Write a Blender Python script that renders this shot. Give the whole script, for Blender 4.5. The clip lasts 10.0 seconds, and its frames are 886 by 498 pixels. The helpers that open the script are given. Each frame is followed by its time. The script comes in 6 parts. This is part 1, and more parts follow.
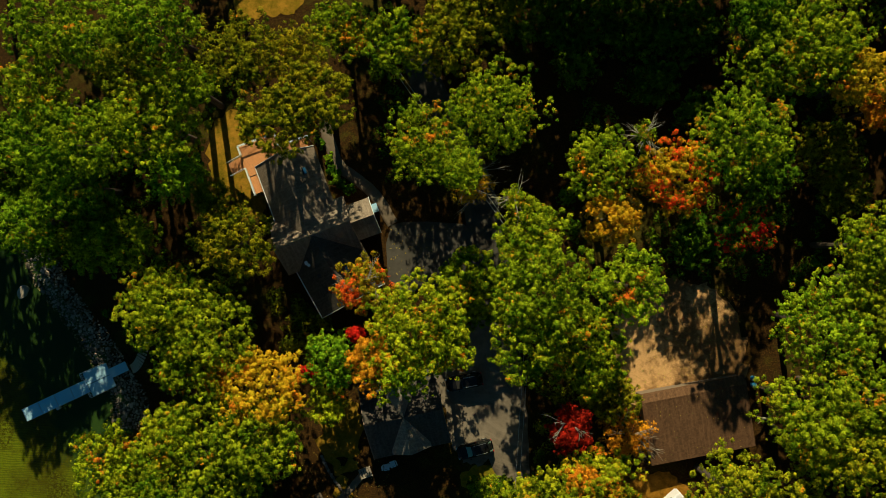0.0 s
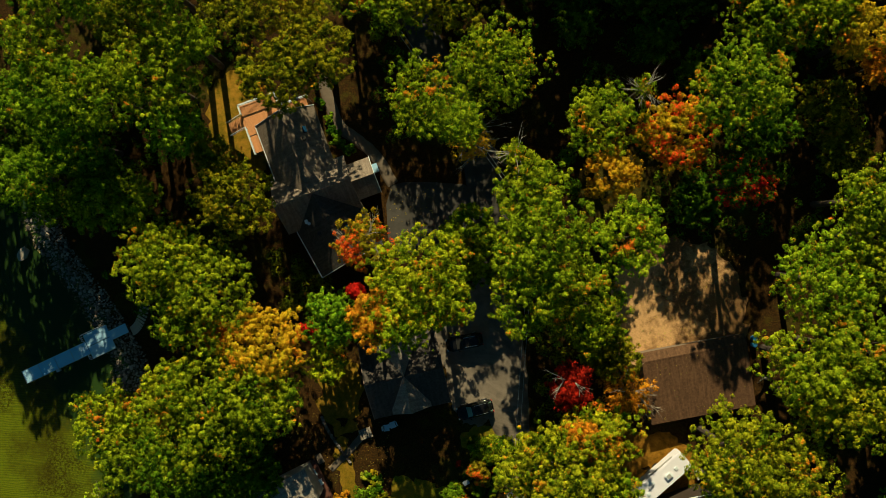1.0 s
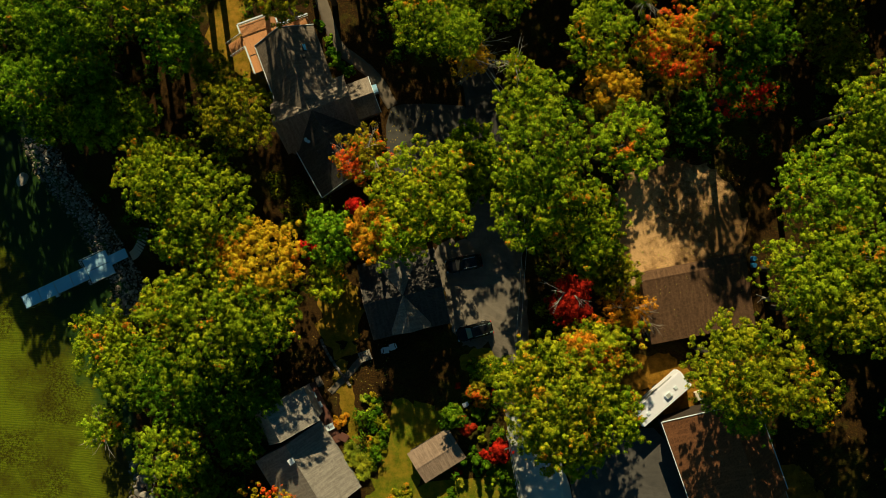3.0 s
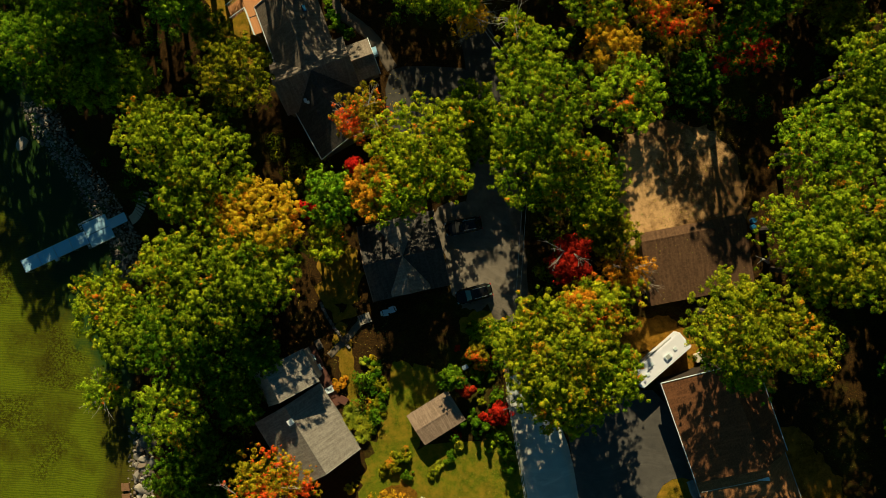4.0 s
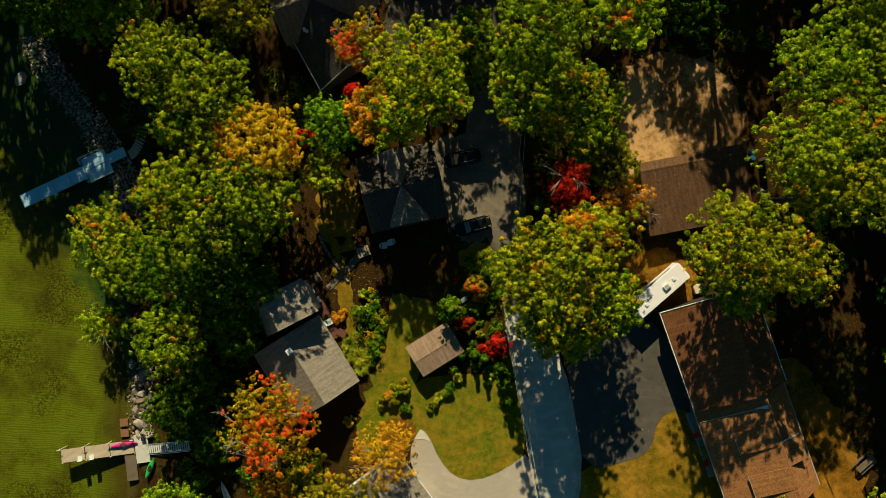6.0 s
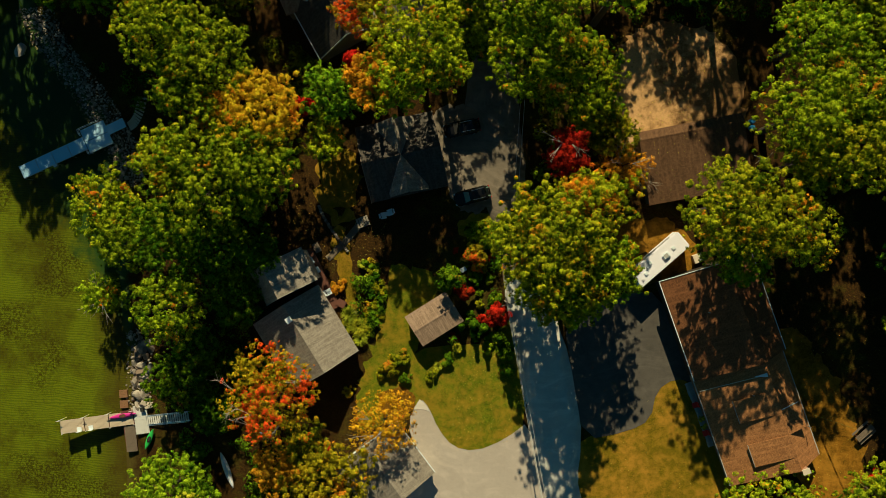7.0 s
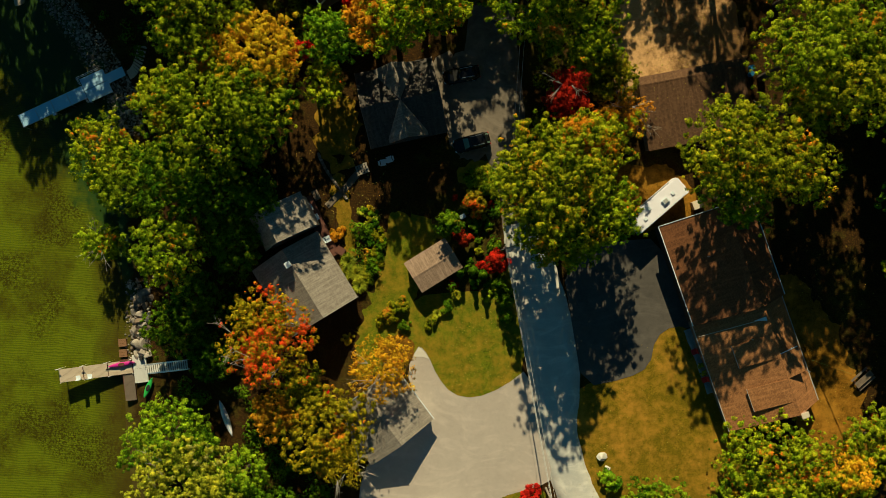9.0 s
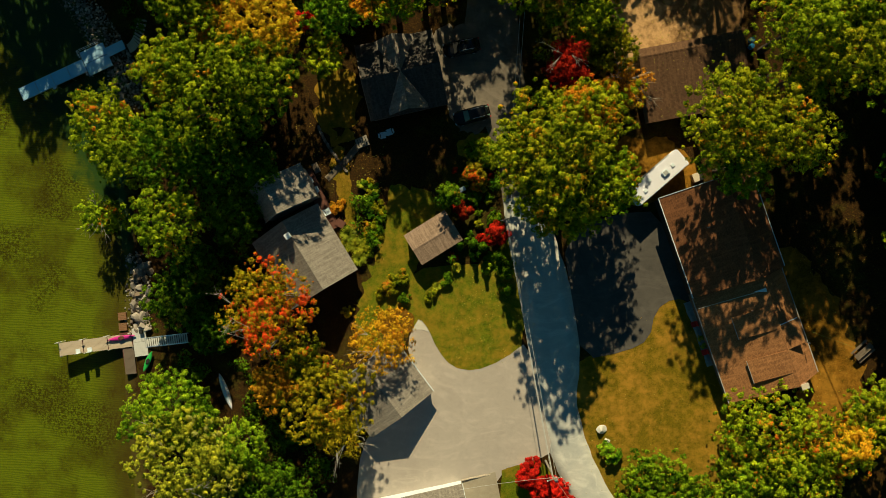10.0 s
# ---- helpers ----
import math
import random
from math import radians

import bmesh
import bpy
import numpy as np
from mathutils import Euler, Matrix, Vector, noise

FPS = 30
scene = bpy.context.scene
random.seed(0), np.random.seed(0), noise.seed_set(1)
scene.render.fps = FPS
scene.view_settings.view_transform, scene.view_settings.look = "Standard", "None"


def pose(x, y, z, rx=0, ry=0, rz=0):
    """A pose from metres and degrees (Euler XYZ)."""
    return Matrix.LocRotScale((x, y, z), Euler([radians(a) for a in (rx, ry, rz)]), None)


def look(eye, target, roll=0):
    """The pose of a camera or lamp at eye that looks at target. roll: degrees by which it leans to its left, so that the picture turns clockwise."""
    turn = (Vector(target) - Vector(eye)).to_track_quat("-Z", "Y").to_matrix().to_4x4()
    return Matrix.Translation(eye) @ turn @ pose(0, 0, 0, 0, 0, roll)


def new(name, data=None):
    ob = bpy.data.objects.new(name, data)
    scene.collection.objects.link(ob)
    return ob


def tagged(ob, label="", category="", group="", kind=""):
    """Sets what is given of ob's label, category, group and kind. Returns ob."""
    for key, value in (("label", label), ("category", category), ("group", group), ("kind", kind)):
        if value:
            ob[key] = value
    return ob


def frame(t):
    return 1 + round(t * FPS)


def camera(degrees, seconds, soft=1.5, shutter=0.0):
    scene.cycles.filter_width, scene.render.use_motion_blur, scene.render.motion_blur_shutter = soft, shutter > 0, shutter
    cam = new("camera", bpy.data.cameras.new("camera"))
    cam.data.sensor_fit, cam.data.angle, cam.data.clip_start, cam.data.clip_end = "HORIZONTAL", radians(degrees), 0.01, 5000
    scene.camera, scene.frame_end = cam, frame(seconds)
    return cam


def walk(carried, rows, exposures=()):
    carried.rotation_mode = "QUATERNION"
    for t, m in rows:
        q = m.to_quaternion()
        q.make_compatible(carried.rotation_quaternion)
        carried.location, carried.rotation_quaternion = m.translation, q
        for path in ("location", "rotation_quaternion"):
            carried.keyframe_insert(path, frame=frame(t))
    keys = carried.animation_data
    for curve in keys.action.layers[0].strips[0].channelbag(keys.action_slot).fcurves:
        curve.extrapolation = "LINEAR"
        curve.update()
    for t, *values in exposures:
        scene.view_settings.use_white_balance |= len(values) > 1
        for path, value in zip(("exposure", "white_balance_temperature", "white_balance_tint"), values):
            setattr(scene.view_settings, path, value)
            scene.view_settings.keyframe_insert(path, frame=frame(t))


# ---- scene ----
cam = camera(55.0, 10.0, soft=0.88)
PATH = [
    (0, pose(0.026, 0.008, 114.445, 0, 0, -0.123)),
    (0.5, pose(0.004, -2.528, 114.430, 0, 0, -0.114)),
    (1, pose(-0.007, -5.056, 114.415, 0, 0, -0.106)),
    (1.5, pose(-0.008, -7.576, 114.401, 0, 0, -0.097)),
    (2, pose(-0.002, -10.086, 114.387, 0, 0, -0.088)),
    (2.5, pose(0.011, -12.576, 114.374, 0, 0, -0.079)),
    (3.3, pose(0.045, -16.496, 114.355, 0, 0, -0.063)),
    (4, pose(0.085, -19.823, 114.339, 0, 0, -0.048)),
    (4.5, pose(0.118, -22.121, 114.329, 0, 0, -0.036)),
    (5, pose(0.153, -24.339, 114.319, 0, 0, -0.023)),
    (5.5, pose(0.189, -26.469, 114.309, 0, 0, -0.009)),
    (6.25, pose(0.245, -29.484, 114.297, 0, 0, 0.015)),
    (7, pose(0.298, -32.285, 114.285, 0, 0, 0.041)),
    (7.5, pose(0.330, -34.046, 114.278, 0, 0, 0.061)),
    (8, pose(0.360, -35.742, 114.272, 0, 0, 0.083)),
    (8.5, pose(0.385, -37.398, 114.266, 0, 0, 0.107)),
    (9, pose(0.405, -39.050, 114.261, 0, 0, 0.133)),
    (9.5, pose(0.419, -40.743, 114.257, 0, 0, 0.161)),
    (10, pose(0.425, -42.537, 114.253, 0, 0, 0.191)),
]
walk(cam, PATH, [(0.0, 0.3, 5500, -4), (10.0, 0.3, 5500, -4)])

# world, sun
SUN_EL, SUN_AZ = 32.0, 6.5
world = bpy.data.worlds.new("sky")
scene.world = world
world.use_nodes = True
wn = world.node_tree
sky = wn.nodes.new("ShaderNodeTexSky")
sky.sky_type, sky.sun_disc = "NISHITA", False
sky.sun_elevation, sky.sun_rotation = radians(SUN_EL), radians(-SUN_AZ)
sky.ozone_density, sky.dust_density = 3.0, 0.3
tint = wn.nodes.new("ShaderNodeMix")
tint.data_type, tint.blend_type = "RGBA", "MULTIPLY"
tint.inputs[0].default_value, tint.inputs[7].default_value = 1.0, (0.72, 1.25, 1.05, 1)
wn.links.new(sky.outputs["Color"], tint.inputs[6])
wn.links.new(tint.outputs[2], wn.nodes["Background"].inputs["Color"])
wn.nodes["Background"].inputs["Strength"].default_value = 0.021
sun_data = bpy.data.lights.new("sun", "SUN")
sun_data.energy, sun_data.angle, sun_data.color = 5.0, radians(0.55), (1.0, 0.745, 0.4)
sun_ob = new("sun", sun_data)
sun_ob.matrix_basis = look((0, 0, 0), (math.sin(radians(SUN_AZ)) * math.cos(radians(SUN_EL)), -math.cos(radians(SUN_AZ)) * math.cos(radians(SUN_EL)), -math.sin(radians(SUN_EL))))

# ---- ground height ----
SHORE_Y = (-200, -100, -72, -64, -55, -45, -39, -30, -19.7, -11.3, -4.5, 20, 60)
SHORE_X = (-38, -40, -41.6, -42.7, -42.9, -42.7, -43.6, -43.9, -44.0, -49.2, -54.4, -66, -79)


def ease(t):
    t = np.clip(t, 0, 1)
    return t * t * (3 - 2 * t)


def shore(y):
    return np.interp(y, SHORE_Y, SHORE_X)


def ground_z(x, y):
    """Height of the land or of the lake's bed; the lake's surface is at 0."""
    d = x - shore(y)
    bank = 0.7 * ease(d / 4) + 3.3 * ease((d - 4) / 20) + 0.056 * np.maximum(0, np.minimum(d, 120) - 24) - 0.05
    return np.where(d < 0, np.maximum(-1.7, 0.16 * d - 0.05), bank)


def gz(x, y):
    return float(ground_z(np.float64(x), np.float64(y)))


# ---- materials ----
class Nodes:
    def __init__(self, name):
        self.m = bpy.data.materials.new(name)
        self.m.use_nodes = True
        self.t = self.m.node_tree
        self.bsdf = self.t.nodes["Principled BSDF"]
        self.out = self.t.nodes["Material Output"]

    def add(self, kind, **values):
        n = self.t.nodes.new(kind)
        for k, v in values.items():
            n.inputs[k].default_value = v
        return n

    def link(self, a, b):
        self.t.links.new(a, b)

    def noise(self, vec, scale, detail=4.0, rough=0.6):
        n = self.add("ShaderNodeTexNoise", Scale=scale, Detail=detail, Roughness=rough)
        self.link(vec, n.inputs["Vector"])
        return n.outputs["Fac"]

    def ramp(self, fac, stops):
        n = self.t.nodes.new("ShaderNodeValToRGB")
        e = n.color_ramp.elements
        while len(e) < len(stops):
            e.new(0.5)
        for el, (p, c) in zip(e, stops):
            el.position, el.color = p, (*c, 1)
        self.link(fac, n.inputs["Fac"])
        return n.outputs["Color"]

    def mix(self, fac, a, b, mode="MIX"):
        n = self.t.nodes.new("ShaderNodeMix")
        n.data_type, n.blend_type = "RGBA", mode
        for s, v in ((n.inputs[0], fac), (n.inputs[6], a), (n.inputs[7], b)):
            if isinstance(v, (int, float)):
                s.default_value = v
            elif isinstance(v, tuple):
                s.default_value = (*v, 1)
            else:
                self.link(v, s)
        return n.outputs[2]

    def math(self, op, a, b=0.0, c=0.0):
        n = self.t.nodes.new("ShaderNodeMath")
        n.operation = op
        for s, v in zip(n.inputs, (a, b, c)):
            if isinstance(v, (int, float)):
                s.default_value = v
            else:
                self.link(v, s)
        return n.outputs[0]

    def bump(self, height, strength, dist=0.02):
        n = self.add("ShaderNodeBump", Strength=strength, Distance=dist)
        self.link(height, n.inputs["Height"])
        self.link(n.outputs["Normal"], self.bsdf.inputs["Normal"])

    def finish(self, color, rough=0.8, metal=0.0, spec=0.3):
        if isinstance(color, tuple):
            self.bsdf.inputs["Base Color"].default_value = (*color, 1)
        else:
            self.link(color, self.bsdf.inputs["Base Color"])
        self.bsdf.inputs["Roughness"].default_value = rough
        self.bsdf.inputs["Metallic"].default_value = metal
        self.bsdf.inputs["Specular IOR Level"].default_value = spec
        return self.m


def where(n, kind="Position"):
    if kind == "Position":
        return n.t.nodes.new("ShaderNodeNewGeometry").outputs["Position"]
    return n.t.nodes.new("ShaderNodeTexCoord").outputs[kind]


def plain(name, c1, c2, scale=1.5, fine=25.0, rough=0.8, metal=0.0, spec=0.3, bump=0.3):
    """Two colours mixed by coarse stains and fine grain."""
    n = Nodes(name)
    p = where(n, "Object")
    big, small = n.noise(p, scale, 5), n.noise(p, fine, 3)
    mixed = n.mix(n.math("MULTIPLY_ADD", small, 0.6, n.math("SUBTRACT", big, 0.3)), c1, c2)
    n.bump(small, bump)
    return n.finish(mixed, rough, metal, spec)


def shingle(name, c1, c2):
    """Asphalt shingles in courses, by the slope's own metres (UV)."""
    n = Nodes(name)
    uv = n.t.nodes.new("ShaderNodeUVMap").outputs["UV"]
    br = n.add("ShaderNodeTexBrick", Scale=1.0)
    br.inputs["Brick Width"].default_value, br.inputs["Row Height"].default_value = 0.32, 0.15
    br.inputs["Mortar Size"].default_value, br.inputs["Mortar Smooth"].default_value = 0.012, 0.3
    br.inputs["Color1"].default_value, br.inputs["Color2"].default_value = (*c1, 1), (*c2, 1)
    br.inputs["Mortar"].default_value = (*[0.6 * c for c in c1], 1)
    n.link(uv, br.inputs["Vector"])
    st = n.noise(uv, 0.5, 6)
    streak = n.add("ShaderNodeMapping")
    streak.inputs["Scale"].default_value = (3.0, 0.35, 1)
    n.link(uv, streak.inputs["Vector"])
    st2 = n.noise(streak.outputs["Vector"], 1.0, 4)
    col = n.mix(n.math("MULTIPLY", st, 0.5), br.outputs["Color"], tuple(0.55 * c for c in c2))
    col = n.mix(n.ramp(st2, [(0.45, (0, 0, 0)), (0.7, (0.5, 0.5, 0.5))]), col, tuple(min(1, 1.35 * c) for c in c2))
    grit = n.math("ADD", n.math("MULTIPLY", n.noise(uv, 26, 3, 0.7), 0.5), n.math("MULTIPLY", n.noise(uv, 7, 4, 0.75), 0.5))
    col = n.mix(0.8, col, n.ramp(grit, [(0.34, (0.45, 0.45, 0.47)), (0.5, (0.92, 0.92, 0.92)), (0.66, (1.3, 1.28, 1.25))]), "MULTIPLY")
    n.bump(br.outputs["Fac"], -0.6, 0.02)
    return n.finish(col, 0.9, 0, 0.2)


def leaf_material(name, dark, light, accent, amount, vary=1.0):
    dark, light = (dark[0], dark[1], 0.5 * dark[2]), (light[0], light[1], 0.5 * light[2])
    n = Nodes(name)
    geo = n.t.nodes.new("ShaderNodeNewGeometry")
    pos = geo.outputs["Position"]
    rnd = geo.outputs["Random Per Island"]
    patch = n.noise(pos, 0.35, 3)
    # leaf tone by clump; the low end also paints shaded gaps between clumps
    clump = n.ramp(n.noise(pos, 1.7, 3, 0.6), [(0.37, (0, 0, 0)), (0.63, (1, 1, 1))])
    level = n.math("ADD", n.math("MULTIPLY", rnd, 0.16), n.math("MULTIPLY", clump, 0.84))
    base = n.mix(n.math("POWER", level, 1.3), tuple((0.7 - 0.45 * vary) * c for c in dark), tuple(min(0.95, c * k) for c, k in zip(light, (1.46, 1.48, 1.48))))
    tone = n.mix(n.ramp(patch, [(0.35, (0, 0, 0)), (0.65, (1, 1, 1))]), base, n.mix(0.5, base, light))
    # leaf tone by bough; the dark end also paints shade pockets between boughs
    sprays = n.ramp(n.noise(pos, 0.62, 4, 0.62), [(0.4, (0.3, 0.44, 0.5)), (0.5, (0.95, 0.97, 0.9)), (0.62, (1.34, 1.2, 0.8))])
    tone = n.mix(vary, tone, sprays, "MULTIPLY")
    who = n.t.nodes.new("ShaderNodeObjectInfo").outputs["Random"]
    tone = n.mix(0.8, tone, n.ramp(who, [(0.0, (0.78, 0.86, 1.0)), (0.5, (1.0, 0.98, 0.9)), (1.0, (1.25, 1.06, 0.8))]), "MULTIPLY")
    patch2 = n.noise(pos, 0.85, 5, 0.72)
    side = n.noise(pos, 0.27, 2, 0.5)
    sel = n.math("ADD", n.math("MULTIPLY_ADD", side, 0.55, n.math("MULTIPLY", patch2, 0.6)), n.math("MULTIPLY", n.math("SUBTRACT", rnd, 0.5), 0.1))
    lim = 0.797 - 0.48 * amount
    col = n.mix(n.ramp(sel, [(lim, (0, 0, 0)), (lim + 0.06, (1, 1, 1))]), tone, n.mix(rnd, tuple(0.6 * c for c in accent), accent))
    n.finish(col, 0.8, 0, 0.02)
    tr = n.add("ShaderNodeBsdfTranslucent")
    n.link(col, tr.inputs["Color"])
    mx = n.add("ShaderNodeMixShader", Fac=0.13)
    n.link(n.bsdf.outputs[0], mx.inputs[1])
    n.link(tr.outputs[0], mx.inputs[2])
    n.link(mx.outputs[0], n.out.inputs["Surface"])
    return n.m


def ground_material():
    n = Nodes("forest_floor")
    p = where(n)
    sep = n.t.nodes.new("ShaderNodeSeparateXYZ")
    n.link(p, sep.inputs[0])
    big, mid, fine = n.noise(p, 0.09, 5), n.noise(p, 0.9, 6, 0.7), n.noise(p, 7, 5, 0.7)
    litter = n.ramp(fine, [(0.32, (0.012, 0.006, 0.002)), (0.52, (0.035, 0.018, 0.004)), (0.74, (0.14, 0.066, 0.01))])
    grass = n.ramp(fine, [(0.3, (0.012, 0.013, 0.002)), (0.7, (0.1, 0.08, 0.008))])
    cover = n.math("ADD", big, n.math("MULTIPLY", n.math("SUBTRACT", mid, 0.5), 0.5))
    land = n.mix(n.ramp(cover, [(0.52, (0, 0, 0)), (0.66, (1, 1, 1))]), litter, grass)
    # the lake's bed: rippled sand under weed
    mp = n.add("ShaderNodeMapping")
    mp.inputs["Rotation"].default_value = (0, 0, radians(8))
    mp.inputs["Scale"].default_value = (0.35, 1, 1)
    n.link(p, mp.inputs["Vector"])
    wave = n.add("ShaderNodeTexWave", Scale=1.0, Distortion=11.0, Detail=4.0)
    wave.inputs["Detail Scale"].default_value = 0.7
    wave.bands_direction = "Y"
    n.link(mp.outputs["Vector"], wave.inputs["Vector"])
    sand = n.mix(n.math("MULTIPLY", wave.outputs["Fac"], 0.85), (0.115, 0.15, 0.003), (0.2, 0.225, 0.006))
    weed = n.noise(p, 0.16, 6, 0.65)
    sand = n.mix(n.ramp(weed, [(0.45, (0, 0, 0)), (0.62, (0.75, 0.75, 0.75))]), sand, (0.075, 0.062, 0.004))
    sand = n.mix(n.ramp(n.math("ADD", n.math("MULTIPLY", n.noise(p, 1.7, 5, 0.6), 0.7), n.math("MULTIPLY", weed, 0.3)), [(0.56, (0, 0, 0)), (0.66, (0.7, 0.7, 0.7))]), sand, (0.055, 0.05, 0.006))
    beds = n.ramp(n.noise(p, 0.1, 3, 0.5), [(0.53, (0, 0, 0)), (0.62, (1, 1, 1))])
    tufts = n.ramp(n.noise(p, 3.2, 4, 0.7), [(0.44, (0, 0, 0)), (0.56, (0.85, 0.85, 0.85))])
    sand = n.mix(n.math("MULTIPLY", beds, tufts), sand, (0.045, 0.036, 0.003))
    sand = n.mix(0.25, sand, n.ramp(fine, [(0.3, (0.3, 0.3, 0.3)), (0.7, (1, 1, 1))]), "MULTIPLY")
    near = n.mix(n.ramp(sep.outputs[2], [(0.0, (0, 0, 0)), (1.0, (1, 1, 1))]), sand, (0.07, 0.05, 0.015))
    stones = n.ramp(n.math("MULTIPLY_ADD", sep.outputs[2], 1.0, 0.75), [(0.0, (0, 0, 0)), (0.6, (1, 1, 1))])
    bed = n.mix(n.math("MULTIPLY", stones, 0.7), sand, (0.075, 0.05, 0.014))
    # bed darkened past a slanting, ragged line: tree shade painted into the colour
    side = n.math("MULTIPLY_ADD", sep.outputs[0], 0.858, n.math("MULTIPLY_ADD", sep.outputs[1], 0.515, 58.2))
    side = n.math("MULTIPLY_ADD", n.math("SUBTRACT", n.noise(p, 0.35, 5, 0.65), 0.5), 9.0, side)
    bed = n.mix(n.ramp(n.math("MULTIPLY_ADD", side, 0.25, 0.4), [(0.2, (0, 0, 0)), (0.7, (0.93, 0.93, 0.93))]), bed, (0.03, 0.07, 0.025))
    wet = n.math("ADD", sep.outputs[2], n.math("MULTIPLY", n.math("SUBTRACT", n.noise(p, 0.8, 5, 0.7), 0.5), 1.1))
    under = n.ramp(wet, [(0.1, (0, 0, 0)), (0.45, (1, 1, 1))])
    n.bump(fine, 0.6, 0.06)
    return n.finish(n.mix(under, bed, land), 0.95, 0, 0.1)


def grass_material(name, c1, c2, dry):
    n = Nodes(name)
    p = where(n)
    big, mid, fine = n.noise(p, 0.2, 4), n.noise(p, 1.1, 5, 0.7), n.noise(p, 9, 5, 0.75)
    col = n.mix(n.ramp(fine, [(0.3, (0, 0, 0)), (0.7, (1, 1, 1))]), c1, c2)
    col = n.mix(n.ramp(n.math("ADD", n.math("MULTIPLY", big, 0.55), n.math("MULTIPLY", mid, 0.45)), [(0.44, (0, 0, 0)), (0.62, (0.75, 0.75, 0.75))]), col, dry)
    col = n.mix(0.5, col, n.ramp(n.noise(p, 0.55, 5, 0.7), [(0.36, (0.45, 0.55, 0.4)), (0.6, (1, 1, 1))]), "MULTIPLY")
    n.bump(fine, 0.7, 0.05)
    return n.finish(col, 0.95, 0, 0.1)


def paving(name, c1, c2, crack=0.5, fine=18.0):
    n = Nodes(name)
    p = where(n)
    big, mid, small = n.noise(p, 0.16, 5), n.noise(p, 0.9, 6, 0.7), n.noise(p, fine, 4, 0.8)
    col = n.mix(n.ramp(n.math("ADD", n.math("MULTIPLY", big, 0.5), n.math("MULTIPLY", mid, 0.5)), [(0.36, (0, 0, 0)), (0.64, (1, 1, 1))]), c1, c2)
    col = n.mix(0.3, col, n.ramp(small, [(0.3, (0.45, 0.45, 0.45)), (0.65, (1, 1, 1))]), "MULTIPLY")
    mp = n.add("ShaderNodeMapping")
    mp.inputs["Rotation"].default_value = (0, 0, radians(20))
    mp.inputs["Scale"].default_value = (0.12, 0.8, 1)
    n.link(p, mp.inputs["Vector"])
    track = n.noise(mp.outputs["Vector"], 1.0, 5, 0.6)
    col = n.mix(n.ramp(track, [(0.55, (0, 0, 0)), (0.75, (crack, crack, crack))]), col, tuple(min(1, 1.3 * c) for c in c2))
    bend = n.add("ShaderNodeMapping")
    bend.inputs["Rotation"].default_value = (0, 0, radians(-35))
    bend.inputs["Scale"].default_value = (0.07, 0.55, 1)
    warp = n.add("ShaderNodeVectorMath")
    wob = n.add("ShaderNodeTexNoise", Scale=0.09)
    n.link(p, wob.inputs["Vector"])
    far_ = n.add("ShaderNodeVectorMath")
    far_.operation = "SCALE"
    far_.inputs["Scale"].default_value = 14.0
    n.link(wob.outputs["Color"], far_.inputs[0])
    n.link(p, warp.inputs[0])
    n.link(far_.outputs[0], warp.inputs[1])
    n.link(warp.outputs[0], bend.inputs["Vector"])
    marks = n.noise(bend.outputs["Vector"], 1.6, 4, 0.6)
    col = n.mix(n.ramp(marks, [(0.52, (0, 0, 0)), (0.68, (crack, crack, crack))]), col, tuple(min(1, 1.22 * c) for c in c2))
    oil = n.noise(p, 0.45, 6, 0.75)
    col = n.mix(n.ramp(oil, [(0.56, (0, 0, 0)), (0.7, (0.35, 0.35, 0.35))]), col, tuple(0.6 * c for c in c1))
    n.bump(small, 0.35, 0.02)
    return n.finish(col, 0.9, 0, 0.2)


def sandy():
    n = Nodes("sandy_gravel")
    p = where(n)
    big, mid, fine = n.noise(p, 0.22, 5, 0.6), n.noise(p, 1.3, 6, 0.7), n.noise(p, 9, 5, 0.75)
    sand = n.ramp(fine, [(0.3, (0.45, 0.25, 0.1)), (0.7, (0.78, 0.49, 0.23))])
    litter = n.ramp(fine, [(0.3, (0.04, 0.02, 0.008)), (0.6, (0.2, 0.1, 0.035))])
    m = n.math("ADD", n.math("MULTIPLY", big, 0.55), n.math("MULTIPLY", mid, 0.45))
    sep = n.t.nodes.new("ShaderNodeSeparateXYZ")
    n.link(p, sep.inputs[0])
    # dark litter thickens north and east, also painting the fade into tree shade
    edge = n.math("MAXIMUM", n.math("MULTIPLY_ADD", sep.outputs[1], 0.03, 0.27), n.math("MULTIPLY_ADD", sep.outputs[0], 0.016, -0.46))
    m = n.math("ADD", m, n.math("MAXIMUM", edge, -0.03))
    n.bump(fine, 0.6, 0.05)
    return n.finish(n.mix(n.ramp(m, [(0.47, (0, 0, 0)), (0.6, (0.85, 0.85, 0.85))]), sand, litter), 0.95, 0, 0.1)


